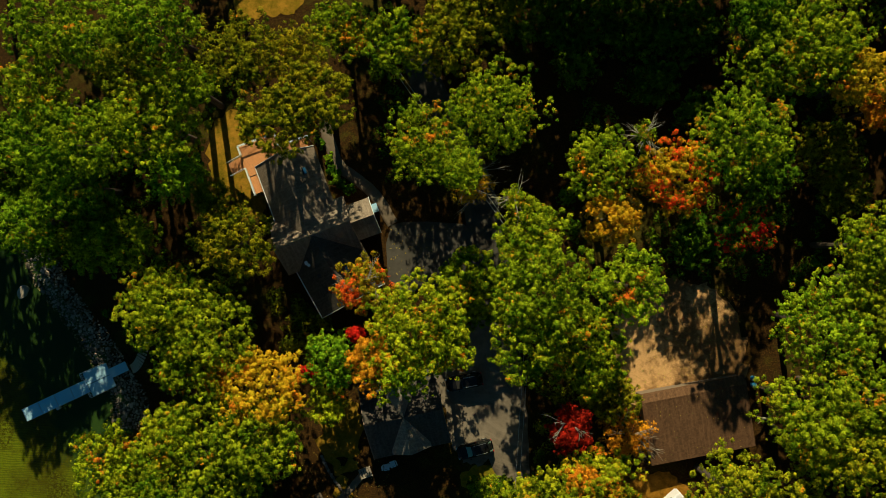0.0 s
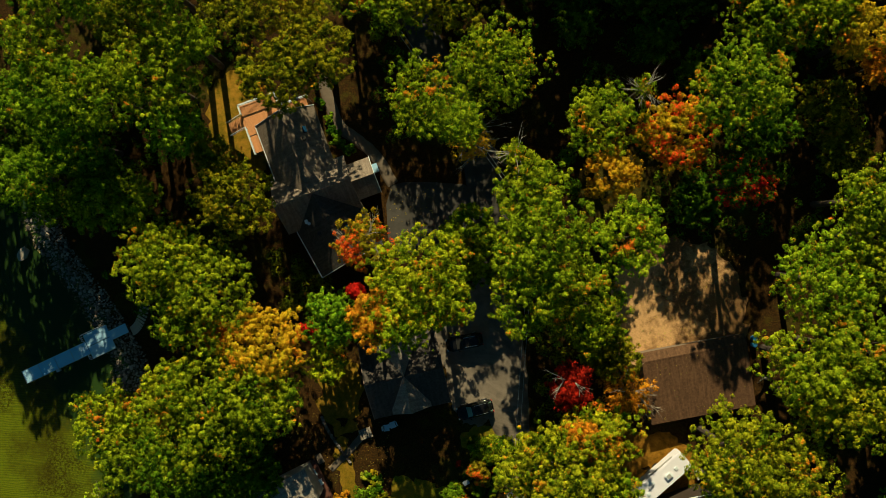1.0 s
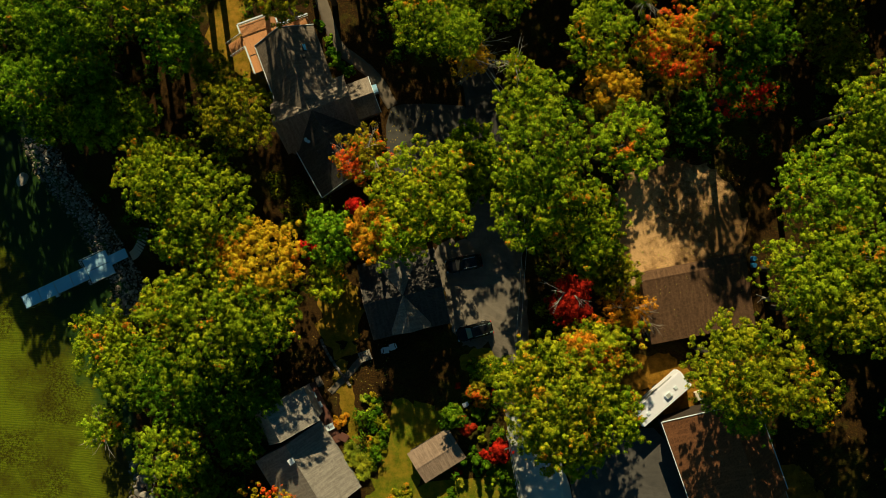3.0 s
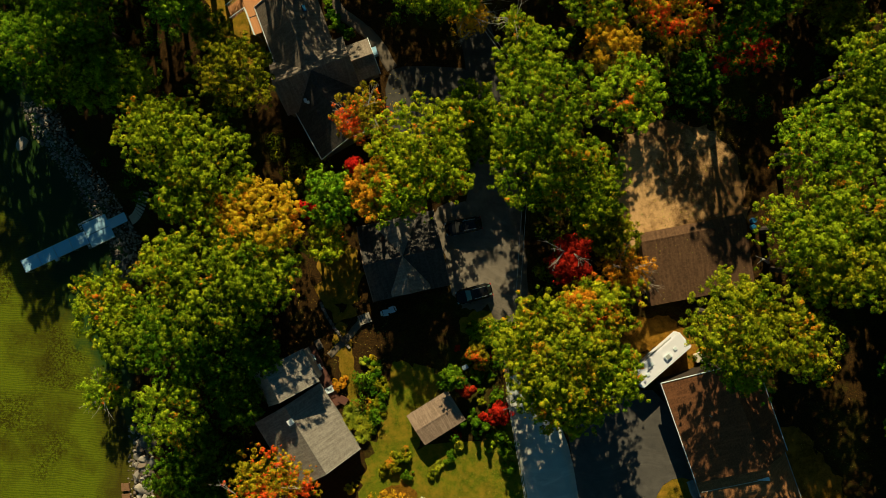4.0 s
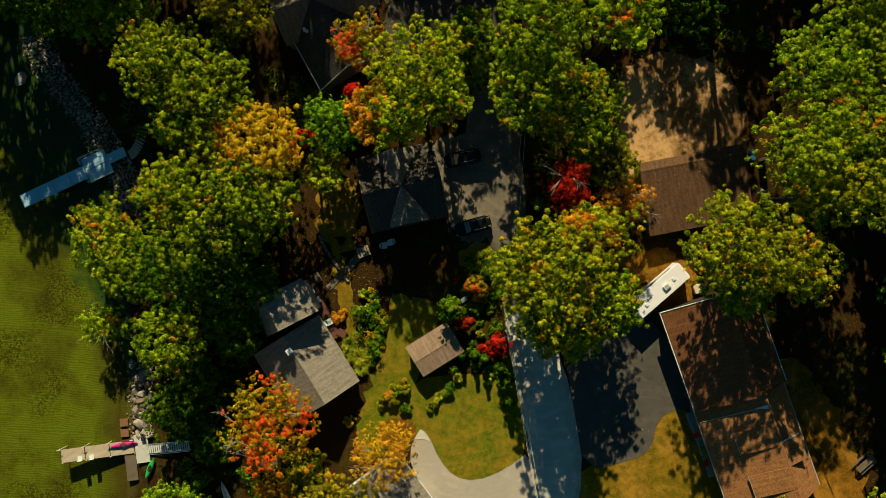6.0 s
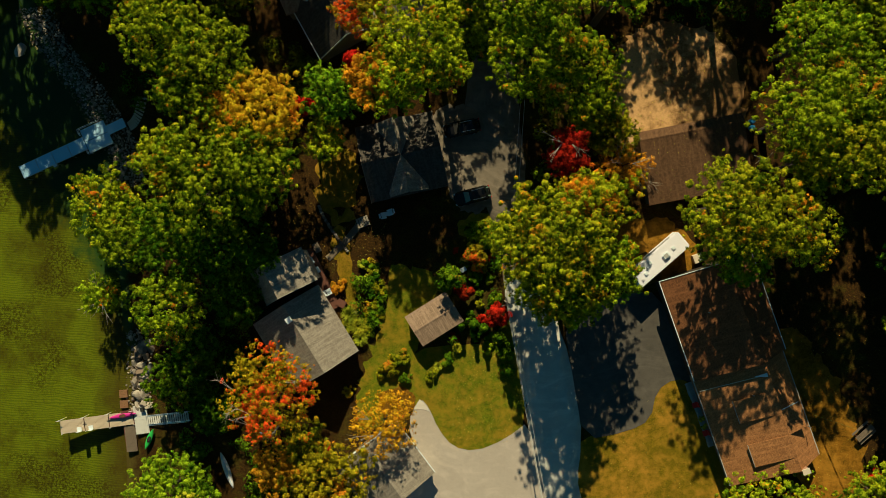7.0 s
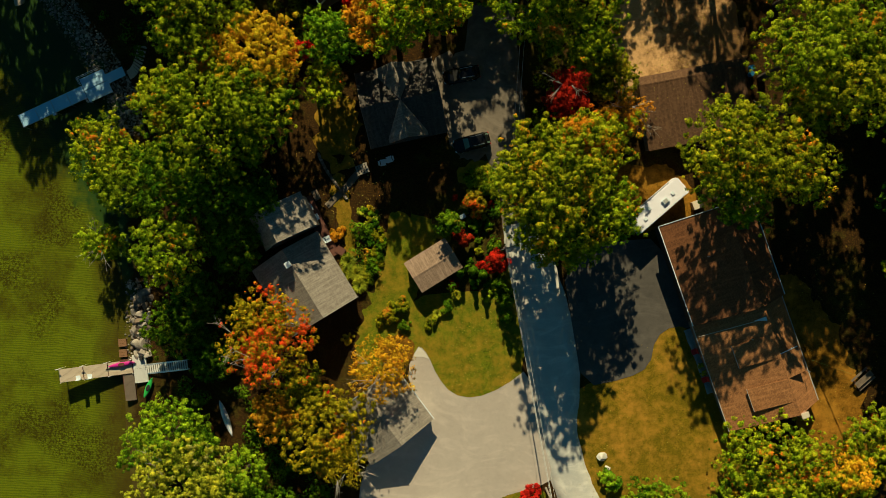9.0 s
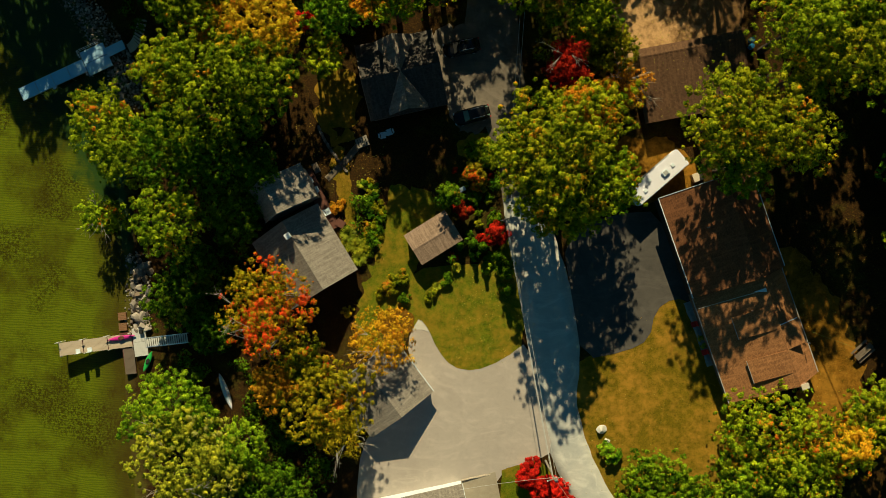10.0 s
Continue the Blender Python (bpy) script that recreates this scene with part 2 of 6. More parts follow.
def stone_material():
    n = Nodes("riprap_stone")
    p = where(n, "Object")
    rnd = n.t.nodes.new("ShaderNodeObjectInfo").outputs["Random"]
    isl = n.t.nodes.new("ShaderNodeNewGeometry").outputs["Random Per Island"]
    pick = n.math("FRACT", n.math("ADD", rnd, isl))
    tone = n.ramp(pick, [(0.0, (0.09, 0.085, 0.085)), (0.35, (0.23, 0.165, 0.12)), (0.7, (0.31, 0.27, 0.235)), (1.0, (0.58, 0.5, 0.42))])
    a, b = n.noise(p, 3, 5, 0.7), n.noise(p, 14, 4, 0.7)
    col = n.mix(0.6, tone, n.ramp(n.math("ADD", n.math("MULTIPLY", a, 0.6), n.math("MULTIPLY", b, 0.4)), [(0.35, (0.35, 0.34, 0.32)), (0.65, (1, 1, 1))]), "MULTIPLY")
    n.bump(b, 0.6, 0.04)
    return n.finish(col, 0.9, 0, 0.2)


def water_material():
    n = Nodes("lake_water")
    p = where(n)
    rip = n.noise(p, 1.6, 4)
    bm_ = n.add("ShaderNodeBump", Strength=0.12, Distance=0.1)
    n.link(rip, bm_.inputs["Height"])
    tr = n.add("ShaderNodeBsdfTransparent", Color=(0.80, 0.84, 0.42, 1))
    gl = n.add("ShaderNodeBsdfGlossy", Color=(1, 1, 1, 1), Roughness=0.06)
    n.link(bm_.outputs["Normal"], gl.inputs["Normal"])
    fr = n.add("ShaderNodeFresnel", IOR=1.33)
    n.link(bm_.outputs["Normal"], fr.inputs["Normal"])
    mx = n.add("ShaderNodeMixShader")
    n.link(fr.outputs[0], mx.inputs[0])
    n.link(tr.outputs[0], mx.inputs[1])
    n.link(gl.outputs[0], mx.inputs[2])
    n.link(mx.outputs[0], n.out.inputs["Surface"])
    return n.m


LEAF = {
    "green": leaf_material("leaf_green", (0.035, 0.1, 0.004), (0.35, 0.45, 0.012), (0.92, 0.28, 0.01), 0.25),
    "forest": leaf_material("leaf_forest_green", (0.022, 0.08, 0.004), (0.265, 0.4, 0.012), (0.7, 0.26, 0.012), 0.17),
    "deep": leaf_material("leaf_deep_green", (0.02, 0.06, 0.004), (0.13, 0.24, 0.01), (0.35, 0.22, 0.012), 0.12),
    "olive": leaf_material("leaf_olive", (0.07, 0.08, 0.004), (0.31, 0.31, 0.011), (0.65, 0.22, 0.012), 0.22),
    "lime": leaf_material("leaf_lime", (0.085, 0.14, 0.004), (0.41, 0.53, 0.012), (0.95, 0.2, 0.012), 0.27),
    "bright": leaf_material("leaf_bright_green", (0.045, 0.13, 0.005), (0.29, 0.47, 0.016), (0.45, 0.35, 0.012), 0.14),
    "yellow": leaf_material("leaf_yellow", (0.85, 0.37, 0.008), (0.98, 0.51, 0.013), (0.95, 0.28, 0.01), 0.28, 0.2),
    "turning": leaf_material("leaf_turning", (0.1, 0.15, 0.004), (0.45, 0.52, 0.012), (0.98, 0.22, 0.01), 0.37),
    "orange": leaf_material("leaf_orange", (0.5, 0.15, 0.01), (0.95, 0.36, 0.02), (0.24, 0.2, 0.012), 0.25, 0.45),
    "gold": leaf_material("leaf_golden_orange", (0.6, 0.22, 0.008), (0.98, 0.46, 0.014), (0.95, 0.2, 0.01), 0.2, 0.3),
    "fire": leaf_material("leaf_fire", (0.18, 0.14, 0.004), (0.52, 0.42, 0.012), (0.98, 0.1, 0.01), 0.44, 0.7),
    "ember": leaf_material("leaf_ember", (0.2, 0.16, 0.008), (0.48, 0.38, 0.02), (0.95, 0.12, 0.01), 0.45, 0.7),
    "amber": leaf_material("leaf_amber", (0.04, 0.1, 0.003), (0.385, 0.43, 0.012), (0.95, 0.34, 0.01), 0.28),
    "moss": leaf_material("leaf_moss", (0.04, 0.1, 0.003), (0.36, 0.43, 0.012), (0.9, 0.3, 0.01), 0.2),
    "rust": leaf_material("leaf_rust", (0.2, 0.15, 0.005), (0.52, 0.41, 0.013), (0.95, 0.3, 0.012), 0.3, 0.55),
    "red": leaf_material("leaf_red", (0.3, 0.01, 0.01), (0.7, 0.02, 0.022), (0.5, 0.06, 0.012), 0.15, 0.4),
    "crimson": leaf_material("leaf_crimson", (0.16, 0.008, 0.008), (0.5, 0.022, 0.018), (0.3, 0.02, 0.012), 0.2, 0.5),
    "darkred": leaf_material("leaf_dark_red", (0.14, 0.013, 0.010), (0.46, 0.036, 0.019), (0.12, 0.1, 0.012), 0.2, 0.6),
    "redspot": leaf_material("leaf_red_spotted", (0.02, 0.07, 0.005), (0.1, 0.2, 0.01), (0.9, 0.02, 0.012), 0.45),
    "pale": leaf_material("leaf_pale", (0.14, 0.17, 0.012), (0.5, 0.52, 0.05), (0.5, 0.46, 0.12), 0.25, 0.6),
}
LEAF_DRY = leaf_material("dry_leaf", (0.4, 0.26, 0.06), (0.62, 0.5, 0.2), (0.65, 0.4, 0.05), 0.2)
BARK = plain("bark", (0.045, 0.033, 0.024), (0.11, 0.085, 0.065), 2.0, 14, 0.95, bump=0.8)
TWIG = plain("bare_twig", (0.3, 0.25, 0.2), (0.5, 0.45, 0.38), 2.0, 14, 0.9)
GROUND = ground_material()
LAWN = grass_material("lawn_grass", (0.045, 0.062, 0.002), (0.22, 0.25, 0.005), (0.34, 0.2, 0.014))
LAWN_DRY = grass_material("dry_lawn_grass", (0.075, 0.062, 0.003), (0.32, 0.205, 0.006), (0.47, 0.235, 0.025))
LITTER = grass_material("orange_leaf_litter", (0.04, 0.017, 0.002), (0.33, 0.155, 0.008), (0.45, 0.21, 0.02))
ROAD = paving("grey_gravel_road", (0.5, 0.495, 0.465), (0.68, 0.645, 0.575))
CONCRETE = paving("pale_asphalt", (0.45, 0.385, 0.335), (0.54, 0.465, 0.405), 0.3)
PALE_SLAB = paving("white_concrete", (0.62, 0.57, 0.5), (0.78, 0.73, 0.66), 0.2)
ASPHALT = paving("dark_asphalt", (0.07, 0.063, 0.058), (0.13, 0.115, 0.1), 0.3)
GREY_ASPHALT = paving("grey_asphalt", (0.055, 0.05, 0.044), (0.105, 0.095, 0.083), 0.25)
SAND = sandy()
APRON = paving("brown_gravel", (0.115, 0.097, 0.078), (0.25, 0.205, 0.16))
TAN_PAVER = paving("tan_paver", (0.36, 0.3, 0.22), (0.48, 0.41, 0.31), 0.2)
GRAVEL = paving("blue_grey_gravel", (0.16, 0.19, 0.2), (0.34, 0.37, 0.37), 0.3, 9.0)
PAVER = paving("brick_paver", (0.13, 0.1, 0.075), (0.22, 0.175, 0.13), 0.2)
WATER = water_material()
BROWN_SH = shingle("brown_shingle", (0.1, 0.054, 0.027), (0.17, 0.09, 0.046))
RUST_SH = shingle("russet_shingle", (0.26, 0.115, 0.042), (0.46, 0.21, 0.08))
GREY_SH = shingle("grey_shingle", (0.235, 0.197, 0.162), (0.38, 0.332, 0.282))
RED_BROWN_SH = shingle("red_brown_shingle", (0.145, 0.06, 0.025), (0.26, 0.108, 0.043))
TAN_SH = shingle("tan_shingle", (0.29, 0.195, 0.135), (0.43, 0.3, 0.215))
DARK_SH = shingle("charcoal_shingle", (0.17, 0.135, 0.105), (0.3, 0.24, 0.19))
BLACK_SH = shingle("weathered_dark_shingle", (0.045, 0.042, 0.04), (0.1, 0.086, 0.076))
WHITE = plain("white_paint", (0.68, 0.74, 0.8), (0.78, 0.83, 0.88), 3, 30, 0.6, bump=0.05)
WHITE_METAL = plain("white_rv_roof", (0.78, 0.76, 0.84), (0.9, 0.87, 0.95), 1.2, 30, 0.45, bump=0.03)
SIDING = plain("brown_siding", (0.13, 0.1, 0.075), (0.22, 0.17, 0.13), 1.5, 20, 0.8)
DARK_SIDING = plain("dark_brown_siding", (0.03, 0.021, 0.015), (0.055, 0.04, 0.03), 1.5, 20, 0.8)
GREY_SIDING = plain("grey_siding", (0.25, 0.24, 0.22), (0.36, 0.34, 0.31), 1.5, 20, 0.8)
RED_WOOD = plain("redwood_deck", (0.5, 0.21, 0.075), (0.7, 0.34, 0.14), 2, 25, 0.75)
DARK_WOOD = plain("dark_red_deck", (0.1, 0.04, 0.028), (0.18, 0.075, 0.05), 2, 25, 0.8)
GREY_WOOD = plain("weathered_wood", (0.45, 0.35, 0.25), (0.68, 0.56, 0.43), 1.2, 20, 0.85)
PALE_WOOD = plain("silvered_wood", (0.55, 0.54, 0.52), (0.78, 0.76, 0.73), 1.2, 20, 0.8)
CRIB_WOOD = plain("brown_crib_timber", (0.2, 0.1, 0.05), (0.33, 0.18, 0.09), 2.0, 20, 0.85)
POLE_WOOD = plain("pole_wood", (0.2, 0.17, 0.14), (0.36, 0.32, 0.27), 1.2, 20, 0.85)
# blue of skylight on the pale dock panels, put into the base colour
DOCK_BLUE = plain("blue_grey_dock", (0.36, 0.6, 0.84), (0.44, 0.68, 0.92), 0.5, 30, 0.6, bump=0.1)
ALU = plain("aluminium", (0.55, 0.58, 0.6), (0.7, 0.72, 0.74), 3, 30, 0.35, 0.9)
STONE = stone_material()
PALE_STONE = plain("pale_boulder", (0.55, 0.52, 0.46), (0.75, 0.72, 0.66), 1.1, 9, 0.85, bump=0.5)
PINK = plain("magenta_plastic", (0.5, 0.02, 0.24), (0.62, 0.03, 0.32), 2, 20, 0.4, bump=0.02)
LIME_P = plain("green_plastic", (0.05, 0.42, 0.06), (0.08, 0.5, 0.1), 2, 20, 0.4, bump=0.02)
BLUE_P = plain("blue_plastic", (0.05, 0.25, 0.6), (0.08, 0.35, 0.7), 2, 20, 0.5, bump=0.02)
RED_P = plain("red_fabric", (0.45, 0.02, 0.02), (0.6, 0.04, 0.03), 2, 20, 0.6, bump=0.05)
CAR_PAINT = plain("black_car_paint", (0.006, 0.006, 0.007), (0.01, 0.01, 0.011), 2, 30, 0.06, 0, 0.35, 0.0)
GLASS = plain("tinted_glass", (0.12, 0.2, 0.17), (0.18, 0.28, 0.23), 2, 30, 0.06, 0, 0.7, 0.0)
TINTED = plain("black_tinted_glass", (0.006, 0.008, 0.008), (0.01, 0.013, 0.012), 2, 30, 0.05, 0, 0.6, 0.0)
BLUE_GLASS = plain("blue_skylight_glass", (0.03, 0.12, 0.3), (0.05, 0.18, 0.4), 2, 30, 0.08, 0, 0.6, 0.0)
RUBBER = plain("black_rubber", (0.02, 0.02, 0.02), (0.035, 0.035, 0.035), 4, 30, 0.8)
GREY_P = plain("grey_plastic", (0.35, 0.35, 0.34), (0.45, 0.45, 0.44), 3, 30, 0.6)
BRICK = plain("chimney_brick", (0.3, 0.16, 0.11), (0.42, 0.25, 0.18), 6, 30, 0.9)
CREAM = plain("cream_cap", (0.6, 0.5, 0.38), (0.72, 0.62, 0.5), 3, 30, 0.8)
LINE_GREEN = plain("green_line", (0.1, 0.16, 0.03), (0.18, 0.26, 0.05), 3, 30, 0.6)
WIRE = plain("grey_cable", (0.5, 0.49, 0.46), (0.66, 0.64, 0.6), 3, 30, 0.5)


# ---- builders ----
def obj(name, bm, material, parent=None, smooth=False):
    me = bpy.data.meshes.new(name)
    bm.to_mesh(me)
    bm.free()
    for m in material if isinstance(material, (list, tuple)) else (material,):
        me.materials.append(m)
    if smooth:
        me.polygons.foreach_set("use_smooth", [True] * len(me.polygons))
    ob = new(name, me)
    ob.parent = parent
    return ob


def part(name, bm, material, parent, label="", smooth=False):
    return tagged(obj(name, bm, material, parent, smooth), label)


def thing(name, x, y, z, turn, label, category, group="", kind=""):
    e = new(name)
    e.matrix_basis = pose(x, y, z, 0, 0, turn)
    e.empty_display_size = 0.3
    return tagged(e, label, category, group, kind)


def box(bm, c, s, m=None, bevel=0.0):
    """A box of size s round c, in the frame m."""
    r = bmesh.ops.create_cube(bm, size=1.0)
    vs = r["verts"]
    t = Matrix.Translation(c) @ Matrix.Diagonal((*s, 1))
    bmesh.ops.transform(bm, matrix=(m @ t) if m else t, verts=vs)
    if bevel:
        es = list({e for v in vs for e in v.link_edges})
        bmesh.ops.bevel(bm, geom=es, offset=bevel, segments=2, affect="EDGES")
    return bm


def boxed(c, s, m=None, bevel=0.0):
    return box(bmesh.new(), c, s, m, bevel)


def beam(bm, a, b, r1, r2=None, n=6):
    """A tapered round bar from a to b."""
    a, b = Vector(a), Vector(b)
    d = b - a
    m = Matrix.Translation((a + b) / 2) @ d.to_track_quat("Z", "Y").to_matrix().to_4x4()
    bmesh.ops.create_cone(bm, cap_ends=True, segments=n, radius1=r1, radius2=r1 if r2 is None else r2, depth=d.length, matrix=m)
    return bm


def slab(bm, pts, thick, uv_dir=None):
    """A sloping plate under the top face pts, with UV in metres: u along uv_dir, v down the slope."""
    p = [Vector(q) for q in pts]
    nrm = (p[1] - p[0]).cross(p[-1] - p[0]).normalized()
    if nrm.z < 0:
        p.reverse()
        nrm = -nrm
    top = [bm.verts.new(q) for q in p]
    low = [bm.verts.new(q - nrm * thick) for q in p]
    fs = [bm.faces.new(top), bm.faces.new(low[::-1])]
    for i in range(len(p)):
        j = (i + 1) % len(p)
        fs.append(bm.faces.new((top[j], top[i], low[i], low[j])))
    uv = bm.loops.layers.uv.verify()
    u = Vector(uv_dir).normalized() if uv_dir else (p[1] - p[0]).normalized()
    v = nrm.cross(u)
    for f in fs:
        for lo in f.loops:
            lo[uv].uv = (lo.vert.co.dot(u), lo.vert.co.dot(v))
    return bm


def gable(parent, L, Wd, eave, ridge, roof, wall, off=0.0, over=0.35, cx=0.0, cy=0.0, turn=0.0, trim=WHITE, walls=True, floor=-0.6, hip=0.0, gutters=(1, 1), rakes=(1, 1), eave2=None):
    """A gabled block with its ridge along the local x axis: walls, two roof slopes, ridge cap, gutters and rakes."""
    m = pose(cx, cy, 0, 0, 0, turn)
    e2 = eave if eave2 is None else eave2
    h = Wd / 2
    k1, k2 = (ridge - eave) / (h + off), (ridge - e2) / (h - off)
    if walls:
        bm = bmesh.new()
        prof = [(-h, floor), (h, floor), (h, e2 - 0.15), (off, ridge - 0.2), (-h, eave - 0.15)]
        ends = [[bm.verts.new(m @ Vector((x, y, z))) for y, z in prof] for x in (-L / 2, L / 2)]
        bm.faces.new(ends[0][::-1])
        bm.faces.new(ends[1])
        for i in range(5):
            j = (i + 1) % 5
            bm.faces.new((ends[0][i], ends[0][j], ends[1][j], ends[1][i]))
        bmesh.ops.recalc_face_normals(bm, faces=bm.faces)
        part("wall", bm, wall, parent)
    x0 = L / 2 + over
    ud = m.to_3x3() @ Vector((1, 0, 0))
    for s, k, e, w in ((-1, k1, eave, h + off), (1, k2, e2, h - off)):
        yo, zo = s * (h + over), e - k * over
        bm = slab(bmesh.new(), [m @ Vector(q) for q in ((-x0, yo, zo), (x0, yo, zo), (x0 - hip, off, ridge), (-x0 + hip, off, ridge))], 0.16, ud)
        part("roof_slope", bm, roof, parent)
        if gutters[0 if s < 0 else 1]:
            part("gutter", boxed((0, yo + s * 0.05, zo - 0.06), (2 * x0, 0.1, 0.12), m), trim, parent)
        for gx, on in ((-x0, rakes[0]), (x0, rakes[1])):
            if on and not hip:
                bm = bmesh.new()
                a, b = m @ Vector((gx, yo, zo - 0.06)), m @ Vector((gx, off, ridge - 0.06))
                d = b - a
                q = Matrix.Translation((a + b) / 2) @ Matrix((ud, d.normalized().cross(ud) * -1, d.normalized())).transposed().to_4x4()
                box(bm, (0, 0, 0), (0.06, 0.26, d.length), q)
                part("rake_board", bm, trim, parent)
    bm = bmesh.new()
    for s, k in ((-1, k1), (1, k2)):
        q = ((-x0 + hip, off, ridge + 0.022), (x0 - hip, off, ridge + 0.022), (x0 - hip, off + s * 0.16, ridge + 0.022 - k * 0.16), (-x0 + hip, off + s * 0.16, ridge + 0.022 - k * 0.16))
        slab(bm, [m @ Vector(p) for p in q], 0.02, ud)
    part("ridge_cap", bm, roof, parent)


def draped(name, outline, material, lift, label, category="", round_off=2, cell=2.0, ragged=0.0, grow=0.0):
    """A flat sheet with a rounded outline that lies on the ground, a little above it."""
    pts = [Vector((x, y, 0)) for x, y in outline]
    for _ in range(round_off):
        pts = [q for a, b in zip(pts, pts[1:] + pts[:1]) for q in (a.lerp(b, 0.25), a.lerp(b, 0.75))]
    if grow:
        area = sum(a.x * b.y - b.x * a.y for a, b in zip(pts, pts[1:] + pts[:1]))
        out = grow if area > 0 else -grow
        tang = [(b - a).normalized() for a, b in zip(pts[-1:] + pts[:-1], pts[1:] + pts[:1])]
        pts = [p + out * Vector((t.y, -t.x, 0)) for p, t in zip(pts, tang)]
    if ragged:
        fine = []
        for a, b in zip(pts, pts[1:] + pts[:1]):
            k = max(1, int((b - a).length / 0.35))
            fine += [a.lerp(b, i / k) for i in range(k)]
        pts = [p + ragged * Vector((noise.noise(p * 0.9), noise.noise(p * 0.9 + Vector((7, 3, 1))), 0)) + 0.4 * ragged * Vector((noise.noise(p * 3.1), noise.noise(p * 3.1 + Vector((2, 9, 4))), 0)) for p in fine]
    bm = bmesh.new()
    vs = [bm.verts.new(p) for p in pts]
    f = bm.faces.new(vs)
    bmesh.ops.triangulate(bm, faces=[f])
    xs, ys = [p.x for p in pts], [p.y for p in pts]
    for ax, lo, hi in ((0, min(xs), max(xs)), (1, min(ys), max(ys))):
        c = math.ceil(lo / cell) * cell
        while c < hi:
            co, no = ((c, 0, 0), (1, 0, 0)) if ax == 0 else ((0, c, 0), (0, 1, 0))
            bmesh.ops.bisect_plane(bm, geom=bm.verts[:] + bm.edges[:] + bm.faces[:], plane_co=co, plane_no=no)
            c += cell
    for v in bm.verts:
        v.co.z = gz(v.co.x, v.co.y) + lift
    edge = [e for e in bm.edges if e.is_boundary]
    r = bmesh.ops.extrude_edge_only(bm, edges=edge)
    for v in r["geom"]:
        if isinstance(v, bmesh.types.BMVert):
            v.co.z -= lift + 0.15
    bmesh.ops.recalc_face_normals(bm, faces=bm.faces)
    return tagged(obj(name, bm, material), label, category or name.split("_")[0], kind="structure")


def ribbon(name, line, width, material, lift, label, steps=8):
    """A strip along a smooth line through the points, on the ground. width: one number, or one a point."""
    P = [Vector((x, y, 0)) for x, y in line]
    Wl = width if isinstance(width, (list, tuple)) else [width] * len(P)
    left, right = [], []
    for i in range(len(P) - 1):
        p0, p1, p2, p3 = P[max(i - 1, 0)], P[i], P[i + 1], P[min(i + 2, len(P) - 1)]
        for s in range(steps + (i == len(P) - 2)):
            t = s / steps
            q = 0.5 * (2 * p1 + (p2 - p0) * t + (2 * p0 - 5 * p1 + 4 * p2 - p3) * t * t + (3 * p1 - p0 - 3 * p2 + p3) * t ** 3)
            d = 0.5 * ((p2 - p0) + 2 * (2 * p0 - 5 * p1 + 4 * p2 - p3) * t + 3 * (3 * p1 - p0 - 3 * p2 + p3) * t * t)
            nrm = Vector((-d.y, d.x, 0)).normalized()
            w = (Wl[i] + (Wl[i + 1] - Wl[i]) * t) / 2
            j = 0.06 * math.sin(7.3 * i + 11 * t) * min(1, w)
            left.append(q + nrm * (w + j))
            right.append(q - nrm * (w - j))
    bm = bmesh.new()
    rows = []
    for a, b in zip(left, right):
        row = []
        for k in range(7):
            f = (0, 0.001, 0.25, 0.5, 0.75, 0.999, 1)[k]
            q = a.lerp(b, f)
            row.append(bm.verts.new((q.x, q.y, gz(q.x, q.y) + (lift if 0 < k < 6 else -0.1))))
        rows.append(row)
    for r, s in zip(rows, rows[1:]):
        for k in range(6):
            bm.faces.new((r[k], r[k + 1], s[k + 1], s[k]))
    bmesh.ops.recalc_face_normals(bm, faces=bm.faces)
    return tagged(obj(name, bm, material, smooth=True), label, name.split("_")[0], kind="structure")


def lay_boards(frame_part, L, Wd, along, z, m, material, pitch=0.145):
    """Separate deck boards on a frame, over the rectangle L x Wd in the frame m."""
    me = bpy.data.meshes.new("board")
    bm = boxed((0, 0, 0), (L, pitch - 0.014, 0.04) if along else (pitch - 0.014, Wd, 0.04))
    bm.to_mesh(me)
    bm.free()
    me.materials.append(material)
    for i in range(int((Wd if along else L) / pitch)):
        c = -(Wd if along else L) / 2 + pitch * (i + 0.5)
        o = new("board", me)
        o.parent = frame_part
        o.matrix_basis = m @ (pose(0, c, z) if along else pose(c, 0, z))


